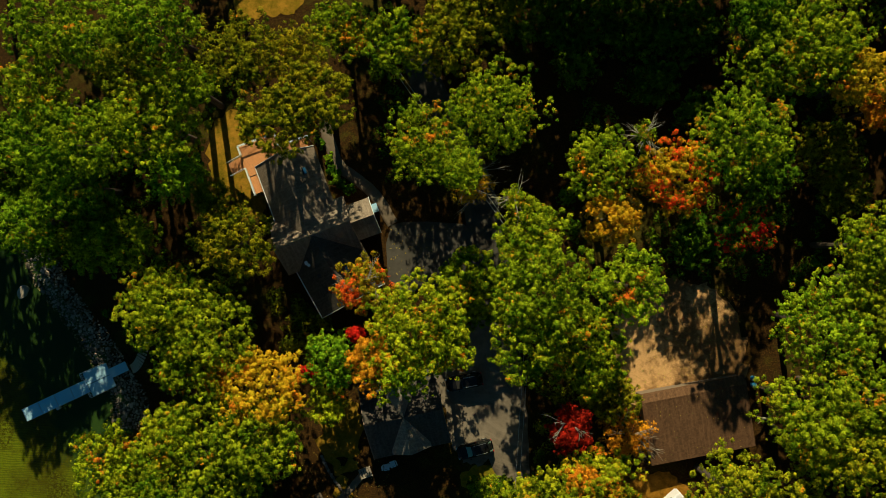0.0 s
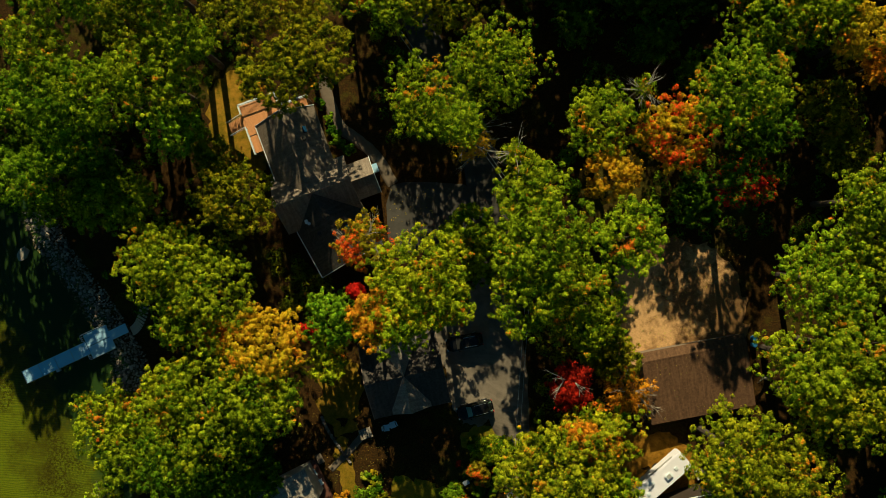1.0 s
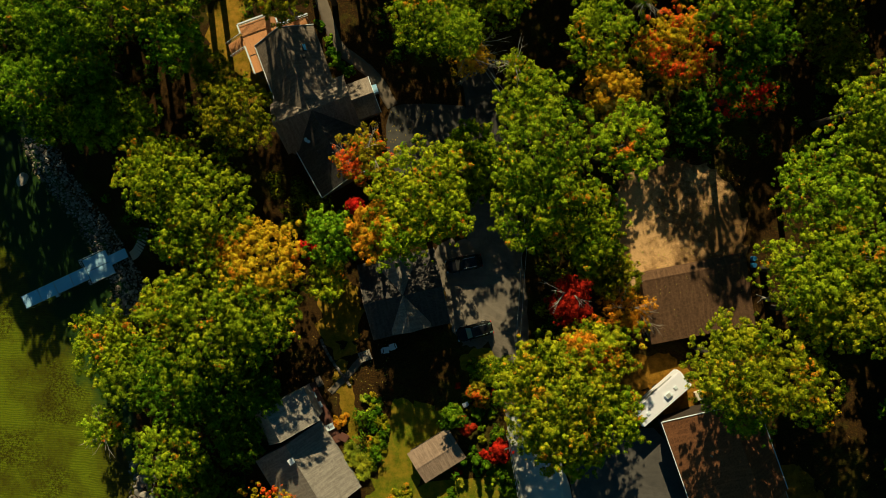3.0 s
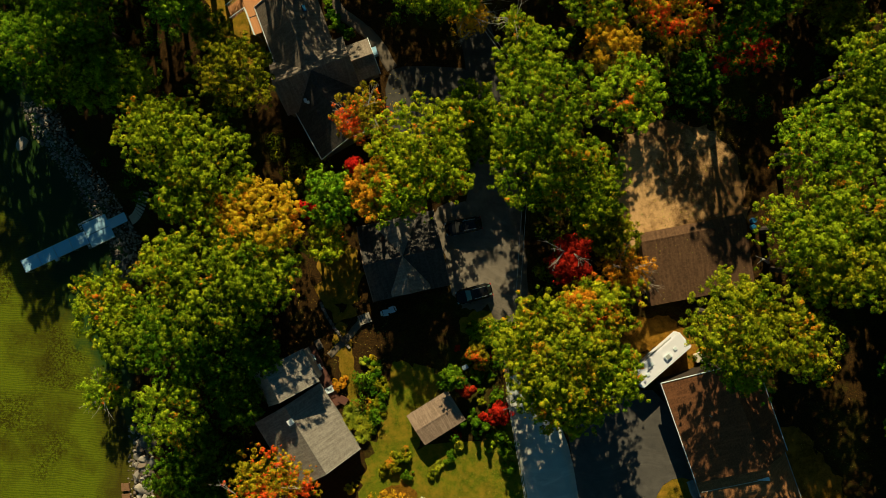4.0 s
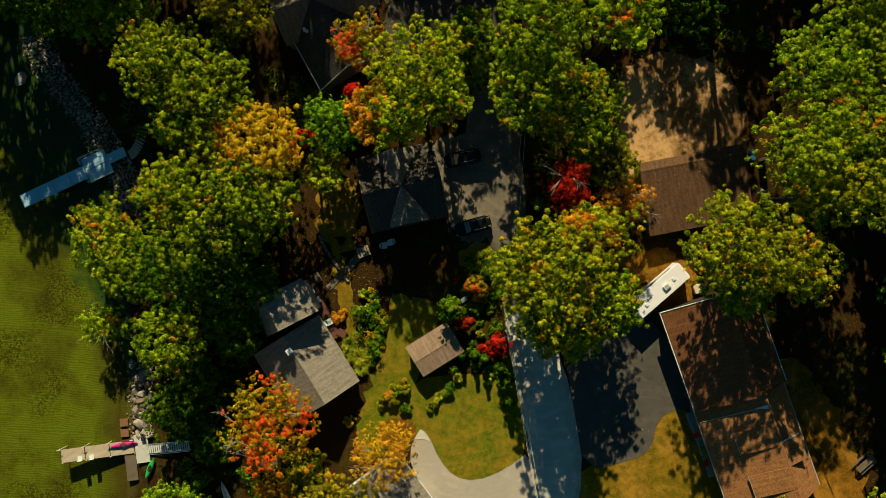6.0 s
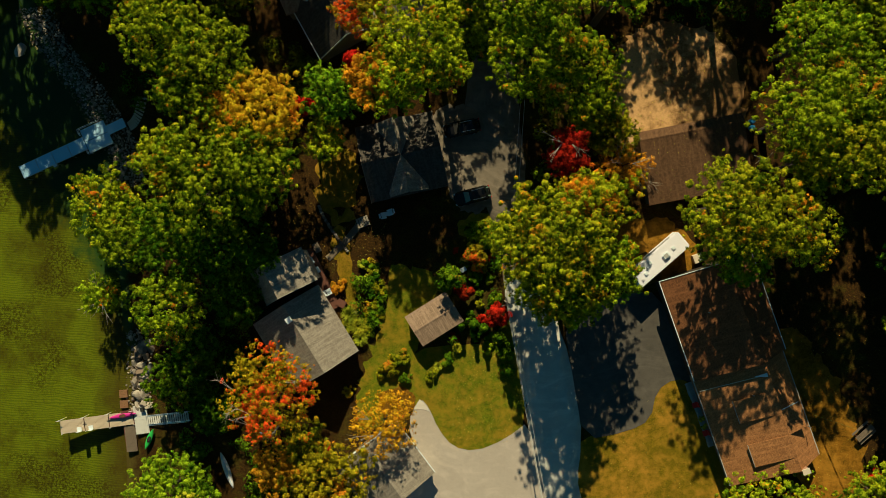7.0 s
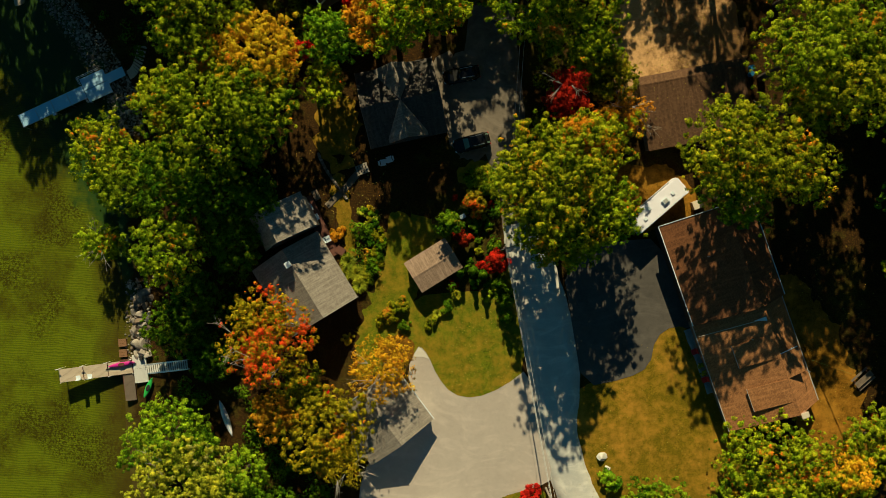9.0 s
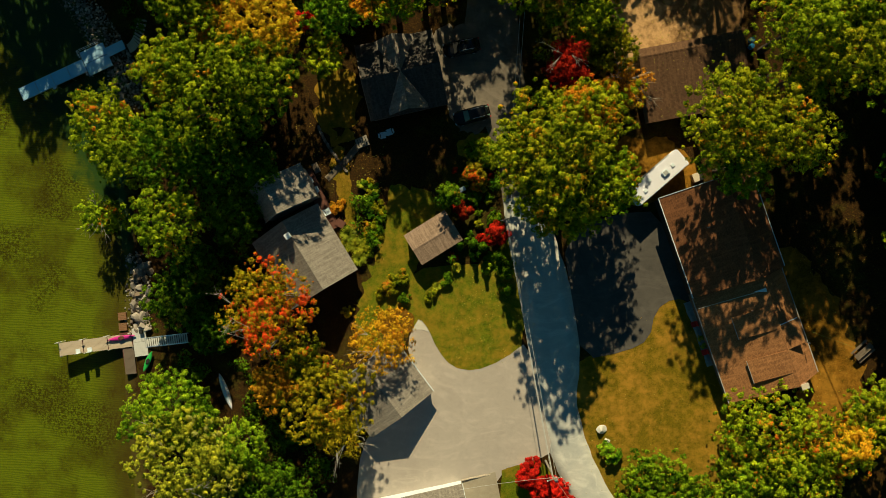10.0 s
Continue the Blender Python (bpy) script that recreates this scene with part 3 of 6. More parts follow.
# ---- ground, lake ----
def land():
    def line(lo, hi, far):
        mid = list(np.arange(lo, hi + 0.01, 1.0))
        out = [far * s for s in (1, 0.6, 0.35, 0.22, 0.15)]
        return np.array([-v for v in out if -v < lo - 5] + mid + [v for v in out[::-1] if v > hi + 5])
    xs, ys = line(-80, 70, 900.0), line(-100, 45, 900.0)
    X, Y = np.meshgrid(xs, ys)
    Z = ground_z(X, Y)
    bump = np.array([[noise.noise(Vector((x * 0.35, y * 0.35, 3.1))) for x in xs] for y in ys])
    Z = Z + np.where(Z > 0.6, bump * 0.04, 0)
    nx, ny = len(xs), len(ys)
    me = bpy.data.meshes.new("ground")
    faces = [(j * nx + i, j * nx + i + 1, (j + 1) * nx + i + 1, (j + 1) * nx + i) for j in range(ny - 1) for i in range(nx - 1)]
    me.from_pydata(np.stack([X, Y, Z], -1).reshape(-1, 3).tolist(), [], faces)
    me.polygons.foreach_set("use_smooth", [True] * len(me.polygons))
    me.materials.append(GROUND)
    tagged(new("ground", me), "forest floor of brown leaf litter and thin grass", "ground", kind="structure")
    bm = bmesh.new()
    vs = [bm.verts.new(p) for p in ((-900, -900, 0), (-20, -900, 0), (-20, 900, 0), (-900, 900, 0))]
    bm.faces.new(vs)
    lake = obj("water", bm, WATER)
    lake.visible_shadow = False
    tagged(lake, "shallow clear lake water over a weedy yellow-green bed", "water", kind="structure")


land()

ribbon("road", [(-3.5, 26), (-1.7, 20.2), (3.4, 10.2), (5.6, 1.5), (6.6, -7.1), (6.7, -10)], [4, 4, 4.2, 4.6, 5, 5.4], GREY_ASPHALT, 0.035, "narrow dark grey asphalt lane in the wood")
ribbon("road", [(6.65, -8), (6.5, -14.4), (7.4, -22), (9.0, -29), (10.0, -35.7), (10.6, -40)], [5.2, 7, 7, 4.2, 4, 4.4], APRON, 0.04, "brown-grey gravel lane past the dark house")
ribbon("road", [(10.2, -35.7), (11.8, -41.7), (13.5, -48.2), (14.7, -55.4), (15.1, -62.6), (17.3, -69.8), (21.3, -77), (26, -84)], [4.4, 6.0, 6.6, 6.4, 5.0, 4.8, 4.6, 4.4], ROAD, 0.045, "pale grey gravel road between the houses")
draped("pavement", [(-2.5, -14.5), (6, -13.5), (6.5, -28.3), (1.6, -27.4), (-0.2, -19)], APRON, 0.05, "grey gravel parking apron beside the dark house", "pavement", ragged=0.7)
draped("driveway", [(-7.4, 2.9), (-4.2, 3.7), (5, 3), (6, -6), (-1.6, -5), (-6.9, -6)], GREY_ASPHALT, 0.055, "grey asphalt drive with fallen leaves", "driveway", 1)
draped("driveway", [(15.6, -41.0), (21.7, -38), (28.3, -37.6), (32.2, -49.2), (29.6, -48.6), (27.3, -50.2), (26.6, -53.9), (23.8, -55.4), (18.2, -56.6), (16.9, -49)], ASPHALT, 0.06, "black asphalt driveway beside the long house", "driveway", 1)
draped("driveway", [(-2.6, -51.4), (-1.5, -52.6), (-0.3, -55.4), (1.6, -57.7), (4.5, -58.2), (8.1, -56.7), (11.6, -54.0), (13.4, -64), (14.6, -68.2), (12.6, -69.4), (7.3, -70.9), (4, -82), (-10.5, -82), (-10.6, -70.9), (-9, -66), (-3.1, -58.5), (-4.3, -54.6)], CONCRETE, 0.05, "broad pale asphalt driveway with faint tyre marks", "driveway", 1)
draped("pavement", [(21.5, -7.0), (24.6, -4.4), (29, -3.6), (34, -4.6), (37.5, -9), (38.8, -17.5), (33, -17.6), (27, -20), (22.2, -20), (21.8, -13)], SAND, 0.03, "sandy gravel clearing with fallen leaves", "pavement", ragged=0.9)
draped("lawn", [(-7.9, -35.5), (-4.5, -34.2), (-1.5, -35.5), (1.5, -37), (-1.5, -38.5), (-3.0, -44.6), (-3.6, -49.9), (-9.6, -53.8), (-11.5, -51), (-9.2, -45.3), (-7, -41)], LAWN, 0.03, "mown olive green lawn between garden beds", "lawn", ragged=1.2)
draped("lawn", [(-3.2, -45.6), (2, -45), (6.6, -44.8), (9.3, -40), (10.8, -54.6), (8.1, -56.4), (4.5, -57.9), (1.7, -57.4), (0.0, -55.4), (-1.2, -52.5), (-2.6, -51.2), (-10, -56), (-10.5, -53)], LAWN, 0.036, "mown lawn with dry patches beside the driveway", "lawn", 1, ragged=0.1, grow=0.45)
draped("lawn", [(17.6, -57.0), (23.8, -55.7), (26.9, -54.1), (27.6, -50.4), (29.7, -48.9), (32.5, -50.5), (38, -63), (40, -80), (22.4, -80), (18.6, -67), (17, -60)], LAWN_DRY, 0.03, "sun-dried brownish lawn beside the black driveway", "lawn", 1, ragged=0.1, grow=0.6)
draped("lawn", [(2, -28.2), (8, -27.2), (8, -31), (2.4, -31)], LAWN, 0.03, "small strip of lawn behind the parked car", "lawn", ragged=0.5)
draped("lawn", [(7.6, -70.9), (9.5, -70.3), (12.4, -69.3), (14.3, -70.6), (18.2, -78), (20, -86), (8.6, -86)], LAWN, 0.065, "small lawn round the red bushes at the road", "lawn", 1, ragged=0.1)
draped("pavement", [(2.9, -72.25), (7.2, -71.0), (7.9, -74.5), (9.5, -84), (2.9, -84)], TAN_PAVER, 0.075, "tan paved terrace beside the white house", "pavement", 0)
draped("lawn", [(-27, 29.2), (-22, 30), (-17.5, 30.5), (-17, 38), (-27, 38)], LAWN_DRY, 0.03, "small dry lawn in the wood behind the house", "lawn", ragged=0.5)
draped("lawn", [(-14.4, -29.5), (-12.4, -29.0), (-11.6, -33), (-10.6, -39), (-11.2, -41), (-12.4, -38.5), (-13.8, -33.5)], LAWN_DRY, 0.025, "leaf-strewn rough path beside the garden bed", "path", ragged=0.7)
draped("lawn", [(-30.5, 13.5), (-29.5, 17), (-26.5, 18.5), (-24.8, 15), (-21.8, 10), (-22.6, 4), (-26, 3.5), (-29.5, 7)], LAWN_DRY, 0.03, "dry ochre grass beside the cedar deck", "lawn", ragged=0.8)
draped("lawn", [(-15.8, -20.5), (-13, -19), (-10.6, -20.5), (-10.4, -26), (-11.5, -29), (-14.5, -29.3), (-16.2, -25)], LAWN_DRY, 0.022, "thin ochre grass under the trees beside the cottage", "lawn", ragged=1.0)
draped("leaf_litter", [(-8.4, -51.2), (-6.6, -49.9), (-4.4, -50.0), (-3.0, -51.4), (-3.6, -53.4), (-5.4, -54.6), (-7.8, -53.6)], LITTER, 0.05, "fallen orange leaves under the golden maple", "leaf litter", ragged=0.9)
draped("pavement", [(-3.5, -52.9), (-2.7, -51.6), (-2.1, -52.1), (-1.3, -53.2), (-2.2, -52.9)], PALE_SLAB, 0.085, "worn white concrete at the tip of the driveway", "pavement", 0, cell=0.5)
draped("leaf_litter", [(21, -28.5), (28, -28), (33, -31.5), (32.5, -36), (24, -36.5), (21.5, -33)], LITTER, 0.02, "thin brown grass and leaves round the travel trailer", "leaf litter", ragged=1.0)
draped("leaf_litter", [(40.5, -42.5), (44.5, -41.5), (48.5, -47), (52.5, -55), (54, -66), (48, -67.5), (44.5, -60)], LITTER, 0.03, "orange fallen leaves covering the ground by the long house", "leaf litter", ragged=1.2)
ribbon("path", [(31.6, -49.0), (33.0, -52.6), (34.6, -57)], 1.7, GRAVEL, 0.07, "narrow strip of blue-grey gravel along the long house")
ribbon("path", [(-15.8, 17.5), (-15.1, 15.6), (-13.4, 11), (-10.6, 8.7), (-8.4, 6.6), (-6.4, 3.2)], 1.5, PAVER, 0.05, "winding brick paver footpath beside the house")

# ---- houses ----
def house_north():
    e = thing("house", -15.9, 2.0, gz(-15.9, 2), -70.0, "large dark shingled house with crossing gables and a cedar deck", "house")
    b = 2.84
    gable(e, 10.2, 7.0, 6.7 - b, 10.2 - b, DARK_SH, SIDING, cx=-4.9, cy=-0.3, rakes=(1, 0), gutters=(1, 0))
    gable(e, 9.4, 8.2, 6.2 - b, 10.15 - b, BLACK_SH, SIDING, cx=4.64, cy=0.74, turn=9, rakes=(0, 1), gutters=(1, 0), over=0.3)
    gable(e, 9.2, 6.4, 6.6 - b, 10.25 - b, DARK_SH, SIDING, turn=90, cx=0.3, over=0.3, gutters=(0, 0), rakes=(0, 0))
    gable(e, 3.2, 4.2, 6.3 - b, 7.6 - b, DARK_SH, SIDING, turn=90, cx=0.4, cy=5.9, over=0.25, gutters=(0, 0), rakes=(0, 1))
    # cedar deck with white rails and a stair
    dz = 6.0 - b
    deck = part("deck", boxed((-11.4, -2.9, dz - 0.13), (4.0, 4.7, 0.2)), SIDING, e, "reddish cedar deck")
    lay_boards(deck, 4.0, 4.8, False, dz, pose(-11.4, -2.9, 0), RED_WOOD)
    lay_boards(deck, 1.8, 3.4, False, dz, pose(-10.7, 1.2, 0), RED_WOOD)
    lay_boards(deck, 2.3, 1.2, False, dz, pose(-8.2, -4.7, 0), RED_WOOD)
    for x, y in ((-13.2, -5.1), (-13.2, -0.7), (-9.6, -5.1), (-11.5, 3.1), (-7.2, -5.1)):
        part("post", boxed((x, y, dz / 2 - 0.3), (0.14, 0.14, dz + 0.4)), SIDING, deck)
    runs = [((-13.4, -5.3), (-13.4, -0.5)), ((-13.4, -0.5), (-11.7, -0.5)), ((-11.7, -0.5), (-11.7, 3.3)), ((-13.4, -5.3), (-12.3, -5.3)), ((-10.5, -5.3), (-7.0, -5.3))]
    for (x1, y1), (x2, y2) in runs:
        bm = bmesh.new()
        c = ((x1 + x2) / 2, (y1 + y2) / 2)
        dx, dy = abs(x2 - x1), abs(y2 - y1)
        for z, w in ((0.95, 0.16), (0.15, 0.05)):
            box(bm, (*c, dz + z), (dx + w, dy + w, 0.05))
        k = max(2, int(max(dx, dy) / 0.14))
        for i in range(k + 1):
            box(bm, (x1 + (x2 - x1) * i / k, y1 + (y2 - y1) * i / k, dz + 0.55), (0.035, 0.035, 0.8))
        part("railing", bm, WHITE, deck)
    for i in range(9):
        part("stair_tread", boxed((-11.4, -5.45 - 0.25 * i, dz - 0.18 * (i + 1)), (1.6, 0.24, 0.05)), RED_WOOD, deck)
    for x in (-12.25, -10.55):
        bm = beam(bmesh.new(), (x, -5.3, dz + 0.9), (x, -7.7, dz - 0.85), 0.05)
        for i in range(9):
            y, z = -5.4 - 0.26 * i, dz - 0.19 * i
            box(bm, (x, y, z + 0.3), (0.04, 0.04, 0.95))
        part("stair_rail", bm, WHITE, deck)
    for x, y, z, q, w in ((-7.5, 1.66, 5.42, 0, 0.9), (5.6, 2.45, 5.85, 9, 0.8)):
        m = pose(x, y, z, 0, 0, q) @ pose(0, 0, 0.05, -44)
        sk = part("skylight", boxed((0, 0, 0), (w, 0.55, 0.12), m, 0.02), RUBBER, e, "small skylight in a dark frame")
        part("pane", boxed((0, 0, 0.07), (w - 0.12, 0.43, 0.03), m), BLUE_GLASS, sk)
    part("roof_vent", boxed((-6.3, 1.3, 9.1 - b), (0.5, 0.4, 0.35), None, 0.05), RUBBER, e, "dark roof vent")
    vent = part("roof_vent", boxed((3.2, -2.0, 8.4 - b), (0.5, 0.35, 0.5), None, 0.05), WHITE, e, "white roof vent")
    part("vent_cap", boxed((3.55, -1.75, 8.6 - b), (0.35, 0.35, 0.3), None, 0.05), WHITE, vent)
    part("roof_vent", boxed((5.2, -0.9, 9.2 - b), (0.45, 0.45, 0.25), None, 0.05), RUBBER, e)
    return e


house_north()


def house_middle():
    e = thing("house", -4.9, -20.7, gz(-5, -20.7), 12.5, "dark shingled cottage with a cross gable under the trees", "house")
    b = 2.8
    gable(e, 9.2, 9.0, 5.4 - b, 8.0 - b, BLACK_SH, SIDING, over=0.35, rakes=(1, 1), gutters=(0, 0), trim=SIDING)
    # cross gable in paler shingles: sky light on its slopes put into the colour
    gable(e, 4.7, 5.0, 5.6 - b, 8.02 - b, GREY_SH, SIDING, turn=90, cy=-2.35, over=0.0, gutters=(0, 0), rakes=(0, 0), walls=False)
    gable(e, 4.7, 5.0, 5.6 - b, 8.02 - b, GREY_SH, SIDING, turn=90, cy=2.35, over=0.0, gutters=(0, 0), rakes=(0, 0), walls=False)


house_middle()


def house_lake():
    e = thing("house", -15.2, -40.6, gz(-15, -40), -55.0, "grey shingled lake cottage with a taller north block", "house")
    b = 2.3
    # low south block: ridge from (-19.3,-38.7) to (-14.6,-46.5)
    gable(e, 9.2, 9.15, 4.7 - b, 7.7 - b, GREY_SH, GREY_SIDING, cx=1.3, cy=-3.22, off=0.27, turn=-3.5, over=0.3, rakes=(0, 1), gutters=(0, 0), trim=GREY_SIDING)
    gable(e, 3.95, 6.8, 7.0 - b, 10.0 - b, GREY_SH, GREY_SIDING, cx=-6.4, cy=-0.6, turn=-8, off=-1.4, eave2=8.0 - b, over=0.25, rakes=(1, 1), gutters=(0, 0), trim=GREY_SIDING)
    ch = part("chimney", boxed((-1.6, -3.0, 7.4 - b), (0.6, 0.6, 1.8)), GREY_P, e)
    part("chimney_cap", boxed((-1.6, -3.0, 8.4 - b), (0.75, 0.75, 0.14), None, 0.03), WHITE, ch)


house_lake()


def garden_shed():
    e = thing("shed", -0.8, -41.1, gz(-0.8, -41.1), 32.0, "small garden shed with a tan shingled gable roof", "shed")
    gable(e, 5.6, 3.9, 2.1, 2.45, TAN_SH, SIDING, over=0.25, gutters=(0, 0), rakes=(0, 0))


garden_shed()


def house_long():
    e = thing("house", 31.4, -48.6, gz(33, -48), -70.6, "long brown shingled house with dormers and a chimney", "house")
    b = 4.5
    gable(e, 12.3, 11.2, 8.2 - b, 11.4 - b, RED_BROWN_SH, DARK_SIDING, cx=-6.75, cy=5.6, off=1.6, over=0.3, rakes=(1, 0), gutters=(1, 1), trim=WHITE)
    gable(e, 13.6, 11.0, 7.4 - b, 10.5 - b, RUST_SH, SIDING, cx=6.4, cy=5.6, off=2.1, over=0.3, rakes=(0, 0), trim=GREY_P)
    zt, zl = 10.44 - b, 9.05 - b
    for x0 in (3.35, 8.9):
        # low shed dormer on the west slope
        bm = slab(bmesh.new(), [(x0, 3.0, zl), (x0 + 2.8, 3.0, zl), (x0 + 2.8, 7.5, zt), (x0, 7.5, zt)], 0.12, (1, 0, 0))
        roof = part("dormer_roof", bm, RUST_SH, e)
        part("dormer_wall", boxed((x0 + 1.4, 4.6, 8.45 - b), (2.5, 2.8, 1.0)), SIDING, roof)
        part("dormer_window", boxed((x0 + 1.4, 3.18, 8.76 - b), (1.5, 0.06, 0.3), None, 0.01), GLASS, roof)
        part("fascia", boxed((x0 + 1.4, 2.97, zl - 0.06), (2.84, 0.05, 0.12)), GREY_P, roof)
    bm = slab(bmesh.new(), [(5.8, 7.7, zt), (8.9, 7.7, zt), (8.9, 10.3, 9.5 - b), (5.8, 10.3, 9.5 - b)], 0.14, (1, 0, 0))
    roof = part("dormer_roof", bm, RUST_SH, e)
    part("dormer_wall", boxed((7.35, 9.0, 8.7 - b), (2.8, 2.2, 1.2)), SIDING, roof)
    part("fascia", boxed((7.35, 10.33, 9.44 - b), (3.14, 0.05, 0.14)), SIDING, roof)
    part("flashing", slab(bmesh.new(), [(5.74, 7.6, zt + 0.05), (5.84, 7.6, zt + 0.05), (5.84, 10.32, 9.53 - b), (5.74, 10.32, 9.53 - b)], 0.04), WHITE, roof, "pale metal flashing")
    # pale flashing where the lower roof meets the taller block
    k1, k2 = (10.5 - 7.4) / 7.6, (10.5 - 7.4) / 3.4
    part("flashing", slab(bmesh.new(), [(1.2, 0.0, 7.42 - b), (1.27, 0.0, 7.42 - b), (1.27, 7.6, 10.53 - b), (1.2, 7.6, 10.53 - b)], 0.04), CREAM, e, "thin pale flashing")
    part("flashing", slab(bmesh.new(), [(1.2, 7.7, 10.49 - b), (1.27, 7.7, 10.49 - b), (1.27, 10.9, 10.57 - k2 * 3.3 - b), (1.2, 10.9, 10.57 - k2 * 3.3 - b)], 0.04), CREAM, e)
    part("flashing", slab(bmesh.new(), [(1.1, 6.2, 10.53 - 1.4 * k1 - b + 0.05), (1.5, 7.55, 10.56 - b), (1.05, 9.2, 10.58 - 1.6 * k2 - b), (1.0, 7.55, 10.58 - b)], 0.04), WHITE, e, "white metal cricket")
    ch = part("chimney", boxed((13.6, 8.1, 4.6 - b + 0.9), (0.6, 0.8, 10.4)), BRICK, e)
    part("chimney_cap", boxed((13.6, 8.1, 9.75 - b + 1.0), (0.7, 0.95, 0.14), None, 0.03), CREAM, ch)
    for x, y, zp in ((3.2, 5.4, 10.1), (9.1, 10.6, 10.0), (-8.0, 3.6, 10.5)):
        part("vent_pipe", beam(bmesh.new(), (x, y, zp - 1.0 - b), (x, y, zp - b), 0.06), ALU, e)


house_long()


def barn():
    global barn_ob
    e = barn_ob = thing("barn", 31.4, -21.2, gz(31.4, -21), 10.8, "low brown shingled outbuilding beside the sandy clearing", "barn")
    b = 4.6
    gable(e, 12.6, 8.6, 6.9 - b, 8.0 - b, BROWN_SH, SIDING, off=3.5, over=0.25, eave2=7.6 - b, gutters=(0, 0), rakes=(0, 0), trim=TAN_SH)


barn()


def garage():
    e = thing("garage", -7.1, -60.2, gz(-7, -60.2), -53.0, "square garage with a grey shingled gable roof and white trim", "garage")
    b = 3.55
    gable(e, 7.6, 9.2, 5.9 - b, 7.5 - b, GREY_SH, WHITE, over=0.3, rakes=(1, 0), gutters=(0, 1))


garage()


def house_south():
    e = thing("house", -3.1, -77.7, gz(-3, -77), 13.0, "white sided house with a grey low roof by the driveway", "house")
    gable(e, 14.0, 8.0, 2.6, 3.9, GREY_SH, WHITE, over=0.18, gutters=(0, 0))
    for x in (-3.9,):
        w = part("window", boxed((x, 4.03, 1.5), (1.1, 0.06, 1.2), None, 0.01), WHITE, e)
        part("pane", boxed((x, 4.07, 1.5), (0.9, 0.03, 1.0)), GLASS, w)


def terrace_edge():
    me = bpy.data.meshes.new("stone")
    bm = boxed((0, 0, 0.04), (0.29, 0.2, 0.12), None, 0.025)
    bm.to_mesh(me)
    bm.free()
    me.materials.append(CREAM)
    e = thing("kerb", 2.95, -72.12, gz(5, -71.6) + 0.07, 12.2, "row of pale concrete edging stones along the terrace", "kerb", kind="structure")
    for k in range(15):
        o = new("stone", me)
        o.parent = e
        o.matrix_basis = pose(0.15 + 0.31 * k, 0.02 * math.sin(5 * k), 0, 0, 0, 4 * math.sin(3 * k))


terrace_edge()
house_south()

# ---- trees ----
def leaf_cloud(rng, centres, radii, count, size, flat=0.75):
    """Leaf sprays on the shells of many small clumps: vertices and faces of pointed leaves."""
    n = len(centres)
    idx = rng.choice(n, count, p=radii ** 2 / np.sum(radii ** 2))
    d = rng.normal(size=(count, 3))
    d[:, 2] = np.abs(d[:, 2]) * 0.9 + 0.25 * d[:, 2]
    d /= np.linalg.norm(d, axis=1)[:, None]
    rad = radii[idx] * rng.uniform(0.62, 1.15, count)
    c = centres[idx] + d * rad[:, None] * np.array([1, 1, flat])
    nr = d * 0.95 + np.array([0, 0, 0.3]) + rng.normal(size=(count, 3)) * 0.22
    nr /= np.linalg.norm(nr, axis=1)[:, None]
    t = np.cross(nr, rng.normal(size=(count, 3)))
    t /= np.linalg.norm(t, axis=1)[:, None] + 1e-9
    s = np.cross(nr, t)
    a = size * rng.uniform(0.65, 1.35, count)[:, None]
    w = 0.62 * a
    v = np.stack([c - t * a + s * w, c - t * a - s * w, c + t * a], 1).reshape(-1, 3)
    return v, np.arange(3 * count).reshape(-1, 3)


def cloud_mesh(name, v, f, material):
    me = bpy.data.meshes.new(name)
    me.vertices.add(len(v))
    me.vertices.foreach_set("co", v.astype(np.float32).ravel())
    me.loops.add(f.size)
    me.loops.foreach_set("vertex_index", f.astype(np.int32).ravel())
    me.polygons.add(len(f))
    me.polygons.foreach_set("loop_start", np.arange(0, f.size, 3, dtype=np.int32))
    me.update(calc_edges=True)
    me.materials.append(material)
    return me


TREE_WORDS = {"green": "leafy broad oak with green leaves and few orange ones", "deep": "dark green broadleaf tree in the shade", "forest": "tall green broadleaf tree of the wood", "gold": "golden orange maple in full autumn colour", "crimson": "dark crimson maple in full autumn colour", "olive": "olive brown-green oak with a dense crown",
              "lime": "yellow-green maple in early autumn", "bright": "fresh bright green broadleaf tree near the lake", "yellow": "golden yellow maple in full autumn colour",
              "turning": "green tree with orange turning patches", "orange": "orange autumn tree with thinning leaves", "fire": "maple turning red and orange", "ember": "maple with thinning orange and red leaves", "amber": "broad oak turning yellow-green with orange patches", "moss": "broad oak with yellowish green leaves by the lake", "rust": "rusty yellow-brown autumn birch",
              "red": "bright red burning bush in autumn", "darkred": "dark red leaved shrub beside the road", "redspot": "dark green tree with red leaf tips", "pale": "pale silvery green willow"}
tree_count = 0


